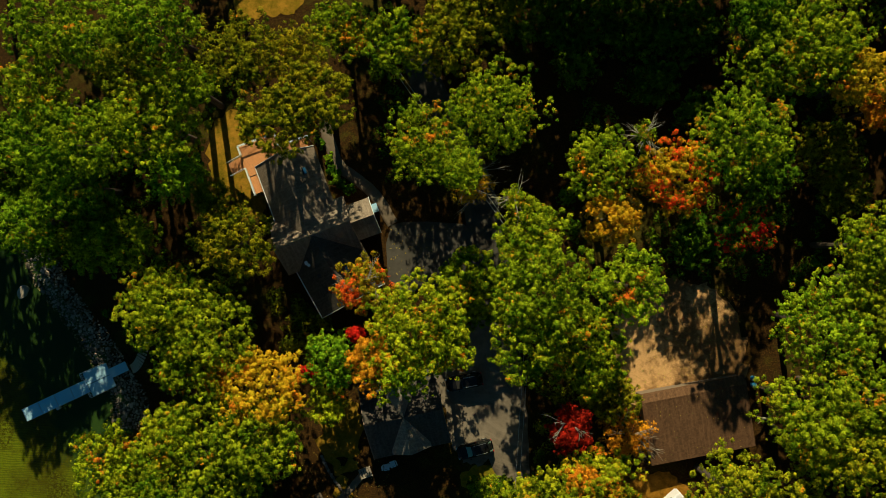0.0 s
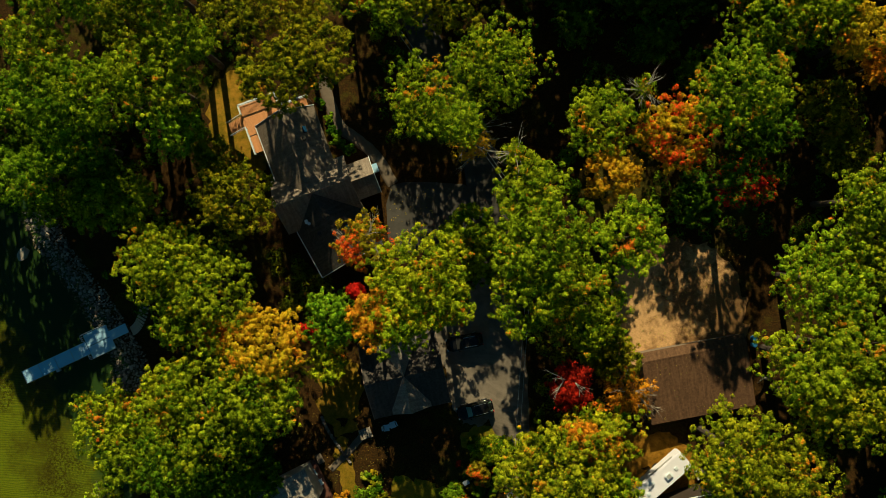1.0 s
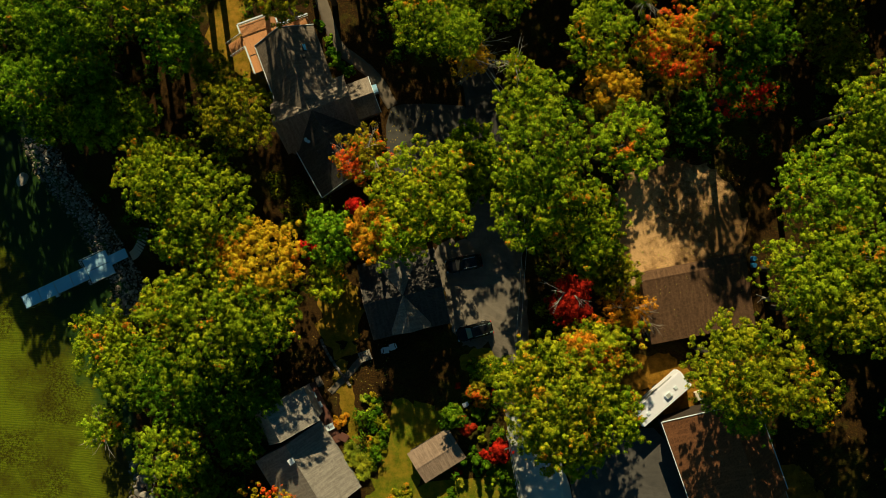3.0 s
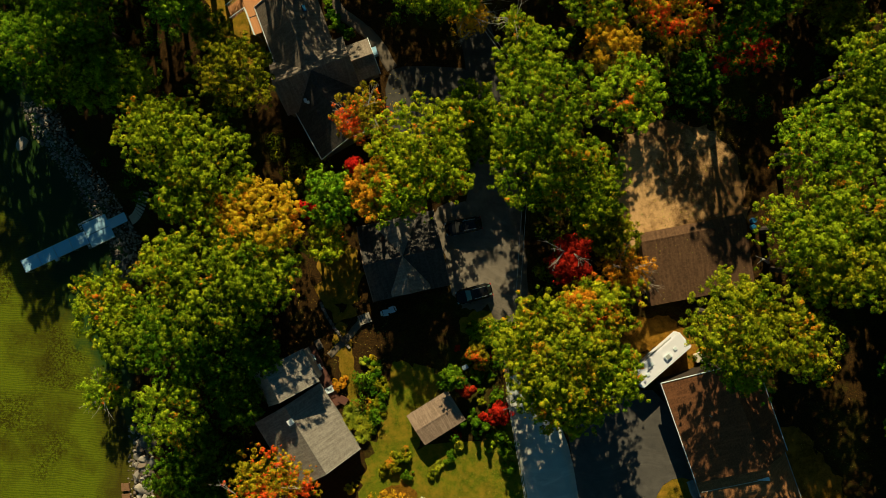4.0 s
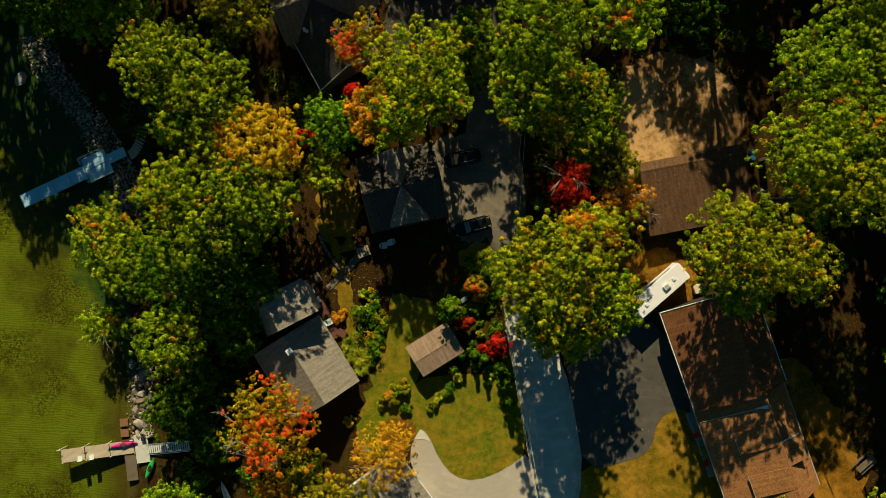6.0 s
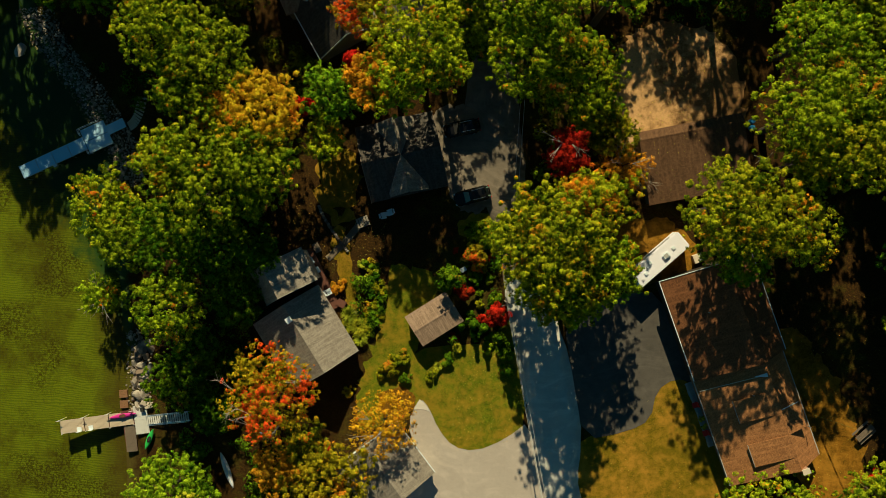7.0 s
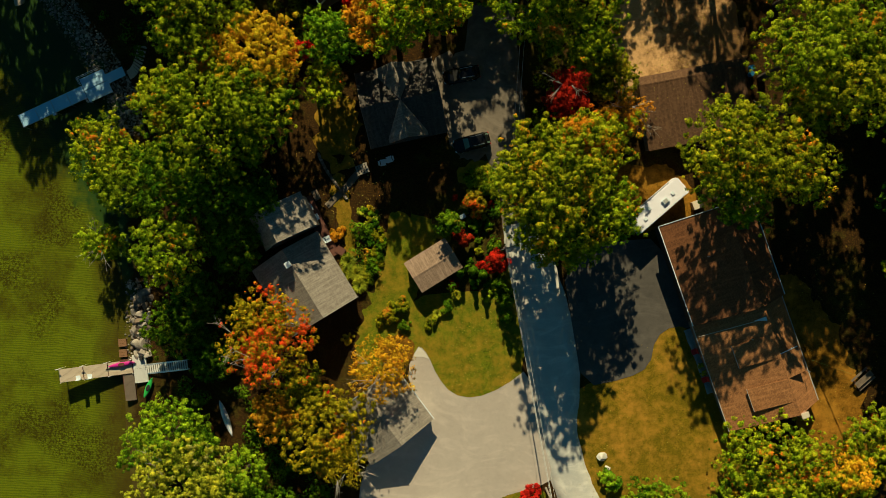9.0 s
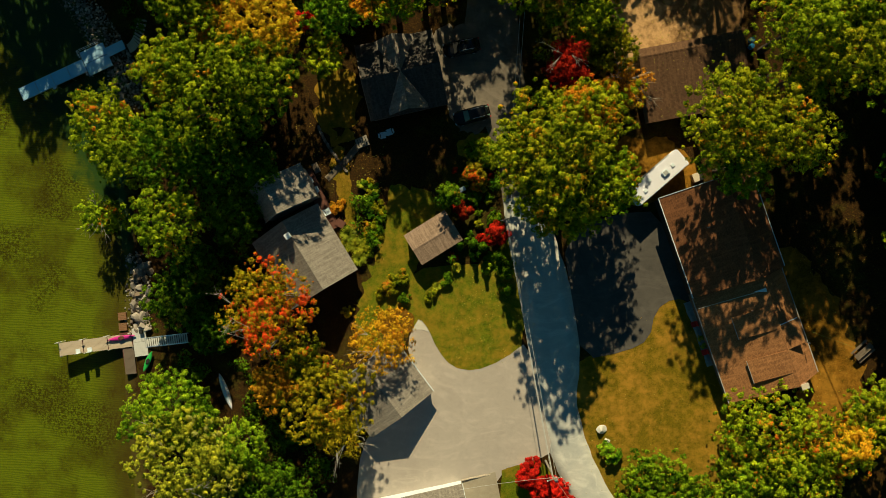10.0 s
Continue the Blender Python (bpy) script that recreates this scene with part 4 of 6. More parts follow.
def tree(x, y, top, r, style, squash=1.0, turn=0.0, thin=1.0, twigs=0, deep=2.3, far=False):
    """A broadleaf tree that stands at x, y, its top at the height top, with a crown of radius r."""
    global tree_count
    tree_count += 1
    rng = np.random.default_rng(1000 + tree_count)
    base = gz(x, y) - 0.1
    h = top - base
    e = thing("tree", x, y, base, turn, TREE_WORDS[style], "tree")
    depth = min(deep * r, 0.86 * h)
    # lobes: big boughs of the crown
    nl = int(7 + 0.58 * r * r)
    k = np.arange(nl) + 0.5
    rr = np.sqrt(k / nl) * 0.86
    an = k * 2.39996 + rng.uniform(0, 6.28)
    lz = 1 - 0.74 * rr ** 1.6 + rng.uniform(-0.12, 0.06, nl)
    p1, p2 = rng.uniform(0, 6.28, 2)
    rr = rr * (1 + 0.2 * np.sin(2 * an + p1) + 0.14 * np.sin(3 * an + p2))
    lob = np.stack([np.cos(an) * rr * r, np.sin(an) * rr * r * squash, h - depth + lz * depth * 0.86], 1) + rng.normal(size=(nl, 3)) * r * np.array([0.09, 0.09, 0.13])
    lob[:, 2] = h - (h - lob[:, 2]) * np.minimum(1, 1.5 * r / depth)
    ns = int((8 + 3.2 * r) * max(1.0, depth / (2.3 * r)))
    sa = np.arange(ns) * 2.39996 + rng.uniform(0, 6.28)
    sd = 0.3 + 0.68 * np.arange(ns) / ns
    sr = r * (0.78 - 0.35 * np.maximum(0, sd - 0.55))
    skirt = np.stack([np.cos(sa) * sr, np.sin(sa) * sr * squash, h - depth * sd], 1) + rng.normal(size=(ns, 3)) * r * 0.08
    # inner leaf clumps, hidden from above, added to stop sun through the crown
    ni = ns // 2
    ia, iq = rng.uniform(0, 6.28, ni), np.sqrt(rng.uniform(0, 1, ni)) * 0.6 * r
    inner = np.stack([np.cos(ia) * iq, np.sin(ia) * iq * squash, h - depth * rng.uniform(0.35, 0.85, ni)], 1)
    bough = nl
    lob = np.concatenate([lob, skirt, inner])
    nl += ns + ni
    lr = np.minimum(r * rng.uniform(0.17, 0.34, nl), 1.75) + 0.15
    lob[:, 2] -= np.maximum(0, lob[:, 2] + lr * 0.8 - h)
    # clumps on the boughs
    cs, cr = [], []
    for c, q in zip(lob, lr):
        m = int(5 + 7.5 * q)
        d = rng.normal(size=(m, 3))
        d[:, 2] = np.abs(d[:, 2]) - 0.25
        d /= np.linalg.norm(d, axis=1)[:, None]
        cs.append(c + d * q * (0.45 + 0.75 * rng.uniform(0, 1, m) ** 0.6)[:, None] * np.array([1, 1, 0.85]))
        cr.append(rng.uniform(0.1, 0.4, m))
    cs, cr = np.concatenate(cs), np.concatenate(cr)
    count = int((330 * r * r + 900) * thin * (0.4 if far else 2.7))
    v, f = leaf_cloud(rng, cs, cr, count, 0.3 if far else 0.112)
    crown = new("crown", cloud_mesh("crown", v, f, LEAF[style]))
    crown.parent = e
    bm = bmesh.new()
    tr = 0.08 + 0.018 * h
    fork = Vector((0, 0, h - depth * 0.85))
    lean = Vector((rng.uniform(-0.3, 0.3), rng.uniform(-0.3, 0.3), fork.z))
    beam(bm, (0, 0, 0), lean, tr, tr * 0.6, 8)
    for c in lob[:bough:2]:
        tip = Vector(c)
        mid = lean.lerp(tip, rng.uniform(0.4, 0.65)) + Vector((rng.uniform(-0.12, 0.12), rng.uniform(-0.12, 0.12), rng.uniform(-0.1, 0.2))) * (tip - lean).length
        beam(bm, lean, mid, tr * 0.16, tr * 0.09, 5)
        beam(bm, mid, tip, tr * 0.09, 0.012, 4)
    part("trunk", bm, BARK, e)
    for _ in range(twigs):
        bm = bmesh.new()
        a, q = rng.uniform(0, 6.28), r * rng.uniform(0.15, 0.85)
        s = Vector((math.cos(a) * q, math.sin(a) * q * squash, h - 0.9 * q - rng.uniform(0.2, 0.8)))
        a += rng.uniform(-1.4, 1.4)
        for _ in range(3):
            d = Vector((math.cos(a) + rng.uniform(-0.5, 0.5), math.sin(a) + rng.uniform(-0.5, 0.5), rng.uniform(0.1, 0.6)))
            t1 = s + d * rng.uniform(0.8, 1.5)
            beam(bm, s, t1, 0.035, 0.02, 4)
            for _ in range(3):
                beam(bm, t1, t1 + (d + Vector(rng.uniform(-0.8, 0.8, 3))) * rng.uniform(0.4, 0.9), 0.02, 0.006, 3)
        part("bare_branch", bm, TWIG, e, "bare grey twigs")
    return e


# wood on the north-west
tree(-43.2, 23.9, 27.4, 4.0, "forest", deep=3.2)
tree(-37.3, 23.1, 27.4, 3.8, "green", deep=3.2)
tree(-30.8, 24.8, 28.7, 4.0, "forest", deep=3.2)
tree(-34.5, 20.1, 26.1, 3.8, "olive", deep=3.2)
tree(-44.8, 17.6, 26.1, 3.3, "green", deep=3.2)
tree(-43.9, 12.2, 26.1, 4.1, "forest", deep=3.2)
tree(-37.9, 12.3, 27.4, 4.0, "forest", deep=3.2)
tree(-31.9, 14.1, 27.4, 4.6, "green", deep=3.2)
tree(-30.8, 8.7, 20.7, 3.1, "bright", deep=3.2)
tree(-47.0, 3.1, 24.7, 3.0, "forest", deep=3.2)
tree(-42.1, 7.5, 23.4, 3.6, "forest", deep=3.2)
tree(-38.9, 1.0, 16.0, 3.5, "forest", deep=3.2)
tree(-43.6, 0.7, 14.5, 3.1, "forest", deep=3.2)
tree(-28.5, 18.5, 24.7, 2.8, "forest", deep=3.2)
# round the north house
tree(-22.7, 21.6, 23.4, 4.1, "olive", deep=1.0, thin=0.62)
tree(-16.9, 21.4, 20.7, 4.4, "olive", deep=1.0, thin=0.55)
tree(-13.8, 16.4, 23.4, 3.8, "olive", deep=1.25)
tree(-18.4, 14.2, 24.0, 4.1, "olive", deep=1.25)
tree(-11.8, 25.8, 18.0, 3.5, "green", deep=1.25)
tree(-24.7, 0.7, 19.3, 4.4, "olive")
tree(-27.4, 6.1, 16.6, 2.2, "olive")
# lake side
tree(-33.0, -6.7, 20.7, 4.9, "green")
tree(-27.7, -9.4, 20.7, 5.6, "moss")
tree(-30.9, -13.8, 18.0, 3.1, "green")
tree(-20.8, -16.2, 20.4, 4.5, "yellow")
tree(-13.2, -13.5, 15.3, 3.5, "bright")
tree(-14.2, -18.7, 12.6, 2.5, "lime")
tree(-27.7, -15.4, 13.9, 2.3, "orange")
tree(-27.4, -23.9, 22.0, 7.8, "moss")
tree(-21.9, -22.1, 21.3, 5.4, "moss")
tree(-31.9, -21.6, 19.3, 3.4, "green")
tree(-42.6, -26.5, 11.9, 4.1, "lime")
tree(-38.5, -30.6, 12.6, 4.6, "moss")
tree(-30.6, -31.0, 18.0, 5.6, "deep")
tree(-43.9, -38.4, 6.2, 2.5, "lime", thin=0.8, twigs=4)
tree(-32.6, -39.5, 18.0, 3.9, "green")
tree(-25.6, -38.6, 11.5, 3.4, "deep")
# added so that the lake cottage's west slope falls in shade
tree(-22.3, -33.2, 13.5, 2.7, "deep")
tree(-20.5, -59.5, 11.9, 2.5, "orange")
tree(-14.1, -61.5, 13.9, 5.5, "rust")
tree(-17.4, -56.5, 11.3, 2.7, "olive")
tree(-6.9, -53.6, 13.0, 3.8, "gold", thin=0.42, twigs=3)
tree(-34.2, -62.8, 13.3, 4.9, "bright")
tree(-30.4, -64.9, 11.3, 2.8, "bright")
tree(-24.8, -67.4, 12.6, 3.2, "bright")
tree(-20.7, -73.0, 12.6, 4.0, "deep")
tree(-34.3, -49.7, 7.9, 3.3, "deep")
tree(-31.5, -46.0, 9.9, 3.4, "deep")
tree(-29.6, -53.4, 7.2, 2.8, "deep")
# middle
tree(-8.0, -12.8, 20.7, 3.0, "orange")
tree(-2.4, -8.6, 24.0, 5.9, "lime")
tree(-5.3, -13.2, 22.0, 3.5, "lime")
tree(0.3, -11.0, 20.7, 2.8, "turning")
tree(3.1, -3.3, 15.8, 3.4, "green", thin=1.5)
tree(11.2, -4.2, 26.1, 5.4, "green")
tree(9.7, 1.6, 23.4, 3.7, "green")
tree(10.5, -10.6, 23.4, 4.7, "green")
tree(16.7, -11.7, 19.3, 4.9, "green")
tree(6.2, -5.8, 14.0, 3.5, "green", thin=1.6)
tree(18.6, -15.6, 13.9, 2.9, "green")
# added as a shadow caster for the parking apron
tree(2.2, 8.8, 25.0, 2.3, "green", deep=4.5)
tree(18.4, 9.7, 20.7, 4.0, "green")
tree(19.6, 3.6, 19.3, 3.1, "gold")
tree(27.0, 8.4, 20.7, 4.3, "fire")
tree(31.6, 11.9, 30.1, 4.9, "green")
tree(33.1, 2.3, 24.7, 2.9, "redspot")
# added to keep the forest floor east of the clearing in shade
tree(37.0, 9.0, 21.0, 3.4, "deep", deep=3.0)
tree(-10.3, -10.0, 15.3, 0.8, "red")
tree(-16.3, -15.1, 12.6, 0.9, "red")
tree(-9.5, -4.2, 18.0, 3.0, "ember", thin=0.75, twigs=4)
# low tree added in the dark gap to shade the sandy clearing
tree(31.0, 1.0, 11.5, 3.2, "deep", thin=1.4)
tree(19.3, -3.8, 28.1, 3.6, "lime", deep=0.9)
tree(3.2, 7.8, 16.6, 2.3, "yellow", thin=0.45, twigs=7)
tree(7.8, 5.7, 20.7, 1.2, "turning", thin=0.4, twigs=5)
tree(22.2, 12.7, 22.0, 1.1, "green", thin=0.25, twigs=7)
tree(-1.8, 12.2, 23.4, 4.3, "green", deep=3.4)
tree(5.9, 15.8, 24.7, 4.7, "green", deep=3.4)
# north and east
tree(-5.4, 23.8, 20.7, 3.7, "green")
tree(0.4, 24.5, 20.7, 4.6, "olive")
tree(5.5, 28.0, 20.7, 3.7, "olive")
tree(10.8, 29.0, 13.0, 4.1, "deep")
tree(16.6, 28.1, 13.0, 4.4, "deep")
tree(23.1, 27.7, 13.0, 4.4, "deep")
tree(29.3, 27.1, 13.0, 4.1, "deep")
tree(26.1, 20.2, 12.6, 2.6, "deep")
tree(16.4, 22.3, 12.6, 2.6, "deep")
tree(31.7, 16.8, 12.6, 2.6, "deep")
tree(36.7, 21.6, 26.1, 5.1, "green")
tree(41.0, 22.8, 27.4, 5.1, "green")
tree(46.5, 18.8, 23.4, 3.3, "rust")
tree(49.8, 15.8, 20.7, 2.4, "orange")
tree(34.8, 25.9, 24.7, 2.9, "deep")
tree(45.9, 11.4, 16.6, 3.5, "olive")
tree(48.5, 6.8, 15.3, 3.2, "olive")
tree(46.1, 0.4, 26.1, 3.3, "green")
tree(41.9, -8.4, 26.7, 5.0, "lime")
tree(47.7, -7.3, 24.7, 4.0, "green", thin=1.3)
tree(44.5, -16.4, 28.7, 4.5, "green")
tree(13.0, -31.1, 26.7, 6.3, "amber", thin=1.3)
tree(14.8, -37.5, 20.7, 3.9, "amber", thin=1.4)
tree(18.0, -26.9, 20.7, 4.0, "turning")
tree(19.6, -34.6, 19.3, 3.7, "lime", thin=1.3)
tree(14.8, -21.5, 17.3, 2.1, "crimson")
tree(19.2, -18.1, 12.6, 2.0, "olive")
tree(21.0, -18.0, 13.9, 2.9, "olive")
tree(39.5, -65.1, 16.6, 5.7, "lime")
tree(36.8, -70.0, 15.3, 3.7, "lime")
tree(47.6, -66.0, 16.6, 4.2, "turning")
tree(48.6, -65.2, 17.0, 2.2, "yellow", thin=0.7)
tree(52.5, -61.8, 16.6, 3.5, "green")
tree(26.9, -72.3, 11.3, 4.7, "forest")
tree(31.6, -74.2, 11.3, 4.0, "forest")
tree(42.9, -71.1, 16.6, 5.1, "lime")
tree(51.2, -18.5, 31.0, 4.4, "green")
tree(32.1, -27.6, 28.1, 5.5, "amber")
tree(38.5, -29.7, 26.7, 4.1, "amber")
tree(34.6, -32.6, 20.5, 3.8, "forest")
tree(40.2, -17.5, 29.4, 5.3, "green", thin=0.9)
tree(41.4, -22.4, 24.0, 3.2, "green")
tree(43.6, -21.6, 29.5, 4.6, "amber")
tree(10.5, -31.3, 18.8, 4.1, "amber", thin=1.0)
tree(11.8, -36.7, 19.3, 3.3, "amber", thin=1.0)
tree(22.4, -22.8, 13.9, 3.1, "orange", thin=0.45, twigs=9)
tree(15.7, -26.2, 21.3, 2.1, "orange", thin=0.6)
tree(15.1, -19.9, 18.0, 1.8, "crimson", thin=0.4, twigs=3)
tree(-20.6, -50.2, 16.4, 5.7, "fire", thin=0.75, twigs=8)
tree(-30.5, -69.1, 16.6, 6.7, "pale", twigs=7)
tree(-11.6, -65.2, 13.3, 2.6, "rust", thin=0.4, twigs=6)
# beyond the view, whose shade falls into it
tree(-58, 40, 26, 6, "green", deep=2.3, far=True)
tree(-44, 42, 26, 6, "deep", deep=2.3, far=True)
tree(-10, 43, 24, 5, "green", deep=2.3, far=True)
tree(-6.5, 38.5, 26, 5, "deep", deep=3.0, far=True)
tree(2, 44, 26, 6, "olive", deep=2.3, far=True)
tree(14, 36.5, 28, 6, "deep", deep=2.3, far=True)
tree(25, 36.5, 28, 6.5, "green", deep=2.3, far=True)
tree(36, 38, 28, 6, "deep", deep=2.3, far=True)
tree(47, 37, 27, 6, "green", deep=2.3, far=True)
tree(58, 35, 27, 6, "green", deep=2.3, far=True)
tree(64, 20, 27, 6, "green", deep=2.3, far=True)
tree(65, 4, 27, 6, "deep", deep=2.3, far=True)
tree(66, -9, 27, 6, "green", deep=2.3, far=True)
tree(62, -24, 27, 6, "green", deep=2.3, far=True)
tree(61, -36, 26, 6, "green", deep=2.3, far=True)
tree(66, -48, 24, 6, "green", deep=2.3, far=True)
tree(62, -62, 20, 5, "green", deep=2.3, far=True)
tree(8, 39, 28, 6, "green", deep=2.3, far=True)
tree(19, 45, 29, 6.5, "green", deep=2.3, far=True)
tree(30, 44, 29, 6.5, "green", deep=2.3, far=True)
tree(42, 45, 29, 6.5, "deep", deep=2.3, far=True)
tree(53, 44, 28, 6.5, "green", deep=2.3, far=True)
tree(54.5, -9, 29, 5.2, "green", thin=1.5, far=True)
tree(48.8, -3.5, 25, 3.4, "green", deep=3.0)
tree(54.5, 1, 28, 5, "green", thin=1.5, far=True)
tree(55, -20, 29, 5.2, "green", thin=1.5, far=True)
tree(56, 26, 28, 6, "green", deep=2.3, far=True)
tree(56, 15, 27, 5.5, "green", deep=2.3, far=True)
tree(56.5, 5, 27, 5.5, "green", deep=2.3, far=True)
tree(56.5, -5, 27, 5.5, "green", deep=2.3, far=True)
tree(56.5, -15, 27, 5.5, "green", deep=2.3, far=True)
tree(56, -24, 27, 5.5, "green", deep=2.3, far=True)
tree(56, -33, 26, 5.5, "deep", deep=2.3, far=True)
tree(57, -42, 23, 5, "green", deep=2.3, far=True)
tree(-70, 8, 22, 5, "green", deep=2.3, far=True)
tree(-66, 32, 26, 6, "deep", deep=2.3, far=True)
tree(-70, 18, 24, 6, "green", deep=2.3, far=True)
tree(-62, 14, 22, 4.5, "green", deep=2.6, far=True)
tree(-58.5, 8, 22, 3.6, "deep", deep=3.0, far=True)
tree(-53.5, 5, 19, 4, "deep", deep=3.4, far=True)
tree(-54, 12, 22, 4.5, "deep", deep=3.4, far=True)
tree(-31.5, 48, 24, 4.2, "deep", deep=3.4, far=True)
# small trees between the shed and the lane
tree(5.6, -30.4, 8.6, 1.7, "moss", thin=0.7)
# made-up tree, raised to drop its shadow on the shed roof
tree(1.2, -36.0, 10.4, 1.3, "deep")
tree(8.2, -45.0, 8.2, 1.0, "deep")
def conifer(x, y, h, r, label):
    """A slender evergreen: tiers of short needle sprays round one stem."""
    rng = np.random.default_rng(int(7000 + 13 * x - 29 * y))
    e = thing("conifer", x, y, gz(x, y) - 0.05, 0, label, "tree", "garden conifers")
    m = int(40 * h)
    t = rng.uniform(0, 1, m) ** 0.8
    a = rng.uniform(0, 6.28, m)
    q = r * (1 - t) * rng.uniform(0.55, 1.0, m)
    cs = np.stack([np.cos(a) * q, np.sin(a) * q, 0.25 + t * (h - 0.3)], 1)
    v, f = leaf_cloud(rng, cs, rng.uniform(0.1, 0.24, m), 26 * m, 0.08)
    c = new("crown", cloud_mesh("crown", v, f, LEAF["deep"]))
    c.parent = e
    part("trunk", beam(bmesh.new(), (0, 0, 0), (0, 0, h * 0.95), 0.07, 0.015), BARK, e)


for x, y, h, r in ((2.6, -42.0, 2.6, 0.7), (4.2, -41.8, 3.2, 0.8), (5.5, -42.2, 3.6, 0.8), (7.4, -43.4, 3.8, 0.9), (8.5, -47.6, 3.2, 1.1)):
    conifer(x, y, h, r, "slender dark green conifer beside the lane")
# young trees added under the canopy, mostly hidden, to block low sun
tree(-49.0, 1.0, 13.5, 2.8, "deep", deep=4.0)
tree(-47.5, 7, 15, 3.4, "deep", deep=4.0)
tree(-45, 11, 16, 3.4, "deep", deep=4.0)
tree(-49, 14, 16, 3.4, "deep", deep=4.0)
tree(-43.5, 5, 13, 3, "deep", deep=4.0)
tree(-51.5, 9, 14, 3.2, "deep", deep=4.0)


# ---- shrubs and undergrowth ----
def shrub(x, y, r, h, style, label, dense=1.0, leaf=0.13):
    rng = np.random.default_rng(int(90000 + 37 * x + 91 * y))
    e = thing("shrub", x, y, gz(x, y) - 0.05, 0, label, "shrub")
    m = int((8 + 14 * r * r) * max(1.0, 0.7 * dense))
    a, q = rng.uniform(0, 6.28, m), np.sqrt(rng.uniform(0, 1, m)) * r * 0.9
    q = q * (1 + 0.3 * np.sin(2 * a + x) + 0.2 * np.sin(3 * a + y))
    cs = np.stack([np.cos(a) * q, np.sin(a) * q, h * (0.25 + 0.5 * np.sqrt(np.maximum(0.05, 1 - (q / r) ** 2)) * rng.uniform(0.7, 1.1, m))], 1)
    v, f = leaf_cloud(rng, cs, rng.uniform(0.2, 0.42, m) * min(1.0, 0.3 + 0.55 * r), int((900 * r * r + 250) * dense), leaf)
    c = new("crown", cloud_mesh("crown", v, f, LEAF[style]))
    c.parent = e
    bm = bmesh.new()
    for p in cs[:8]:
        beam(bm, (0, 0, 0), p, 0.03, 0.012, 4)
    part("stem", bm, BARK, e)


def undergrowth(x0, x1, y0, y1, n, style, label):
    """Low leafy growth, clump by clump, over a stretch of the forest floor."""
    rng = np.random.default_rng(int(abs(x0 * 13 + y0 * 7)) + n)
    xs, ys = rng.uniform(x0, x1, n), rng.uniform(y0, y1, n)
    keep = np.array([noise.noise(Vector((x * 0.12, y * 0.12, 9.0))) > -0.12 for x, y in zip(xs, ys)])
    keep &= xs - shore(ys) > 5.5
    for cx, cy, cr in CLEARED:
        keep &= (xs - cx) ** 2 + (ys - cy) ** 2 > cr * cr
    xs, ys = xs[keep], ys[keep]
    hs = rng.uniform(0.1, 1.0, len(xs)) ** 2 * 1.6
    cs = np.stack([xs, ys, ground_z(xs, ys) + hs], 1)
    v, f = leaf_cloud(rng, cs, rng.uniform(0.3, 1.2, len(xs)), 55 * len(xs), 0.16, 0.6)
    tagged(new("undergrowth", cloud_mesh("undergrowth", v, f, LEAF[style])), label, "undergrowth", kind="stuff")


CLEARED = [(-28.2, -61.0, 3.2), (-27.6, -63.2, 2.6), (-34.5, -54.6, 2.2)]
LOW = "low leafy undergrowth and saplings on the forest floor"
undergrowth(-54, -25, -16, 22, 300, "deep", LOW)
undergrowth(12, 58, -4, 32, 400, "deep", LOW)
undergrowth(-35, -21, -58, -24, 420, "deep", LOW)
# darker leaf colour here stands in for the black shade of the wood
undergrowth(-8.5, 2, 9, 30, 80, "deep", LOW)
undergrowth(-22, -15, -16, -4, 80, "olive", LOW)
undergrowth(-34, -14, -80, -57, 350, "deep", LOW)
undergrowth(12, 21, -36, -12, 150, "olive", LOW)
undergrowth(-11.2, -7.6, -42, -36, 24, "deep", "dense mixed planting in the garden bed")
undergrowth(1.5, 7.2, -44, -31, 110, "deep", "dense mixed planting beside the lane")

for x, y, r, h, st, lb in (
        (4.6, -32.9, 1.9, 3.4, "ember", "orange-red shrub beside the lane"), (2.8, -37.4, 1.3, 2.8, "darkred", "dark red leaved shrub beside the lane"),
        (7.0, -40.7, 1.7, 3.2, "crimson", "deep red burning bush by the pole"), 
        (8.5, -30.5, 1.7, 2.4, "green", "green shrub beside the parking apron"),
        (4.3, -30.6, 1.5, 2.0, "deep", "dark green rounded shrub on the lawn")):
    shrub(x, y, r, h, st, lb, 2.2 if st in ("crimson", "ember", "darkred") else 1.0, 0.11)
for x, y, r in ((11.3, -71.0, 1.8), (14.0, -72.6, 2.0), (15.2, -74.6, 1.8)):
    shrub(x, y, r, 2.2, "red", "dense bright red burning bush at the road", 3.2, 0.09)
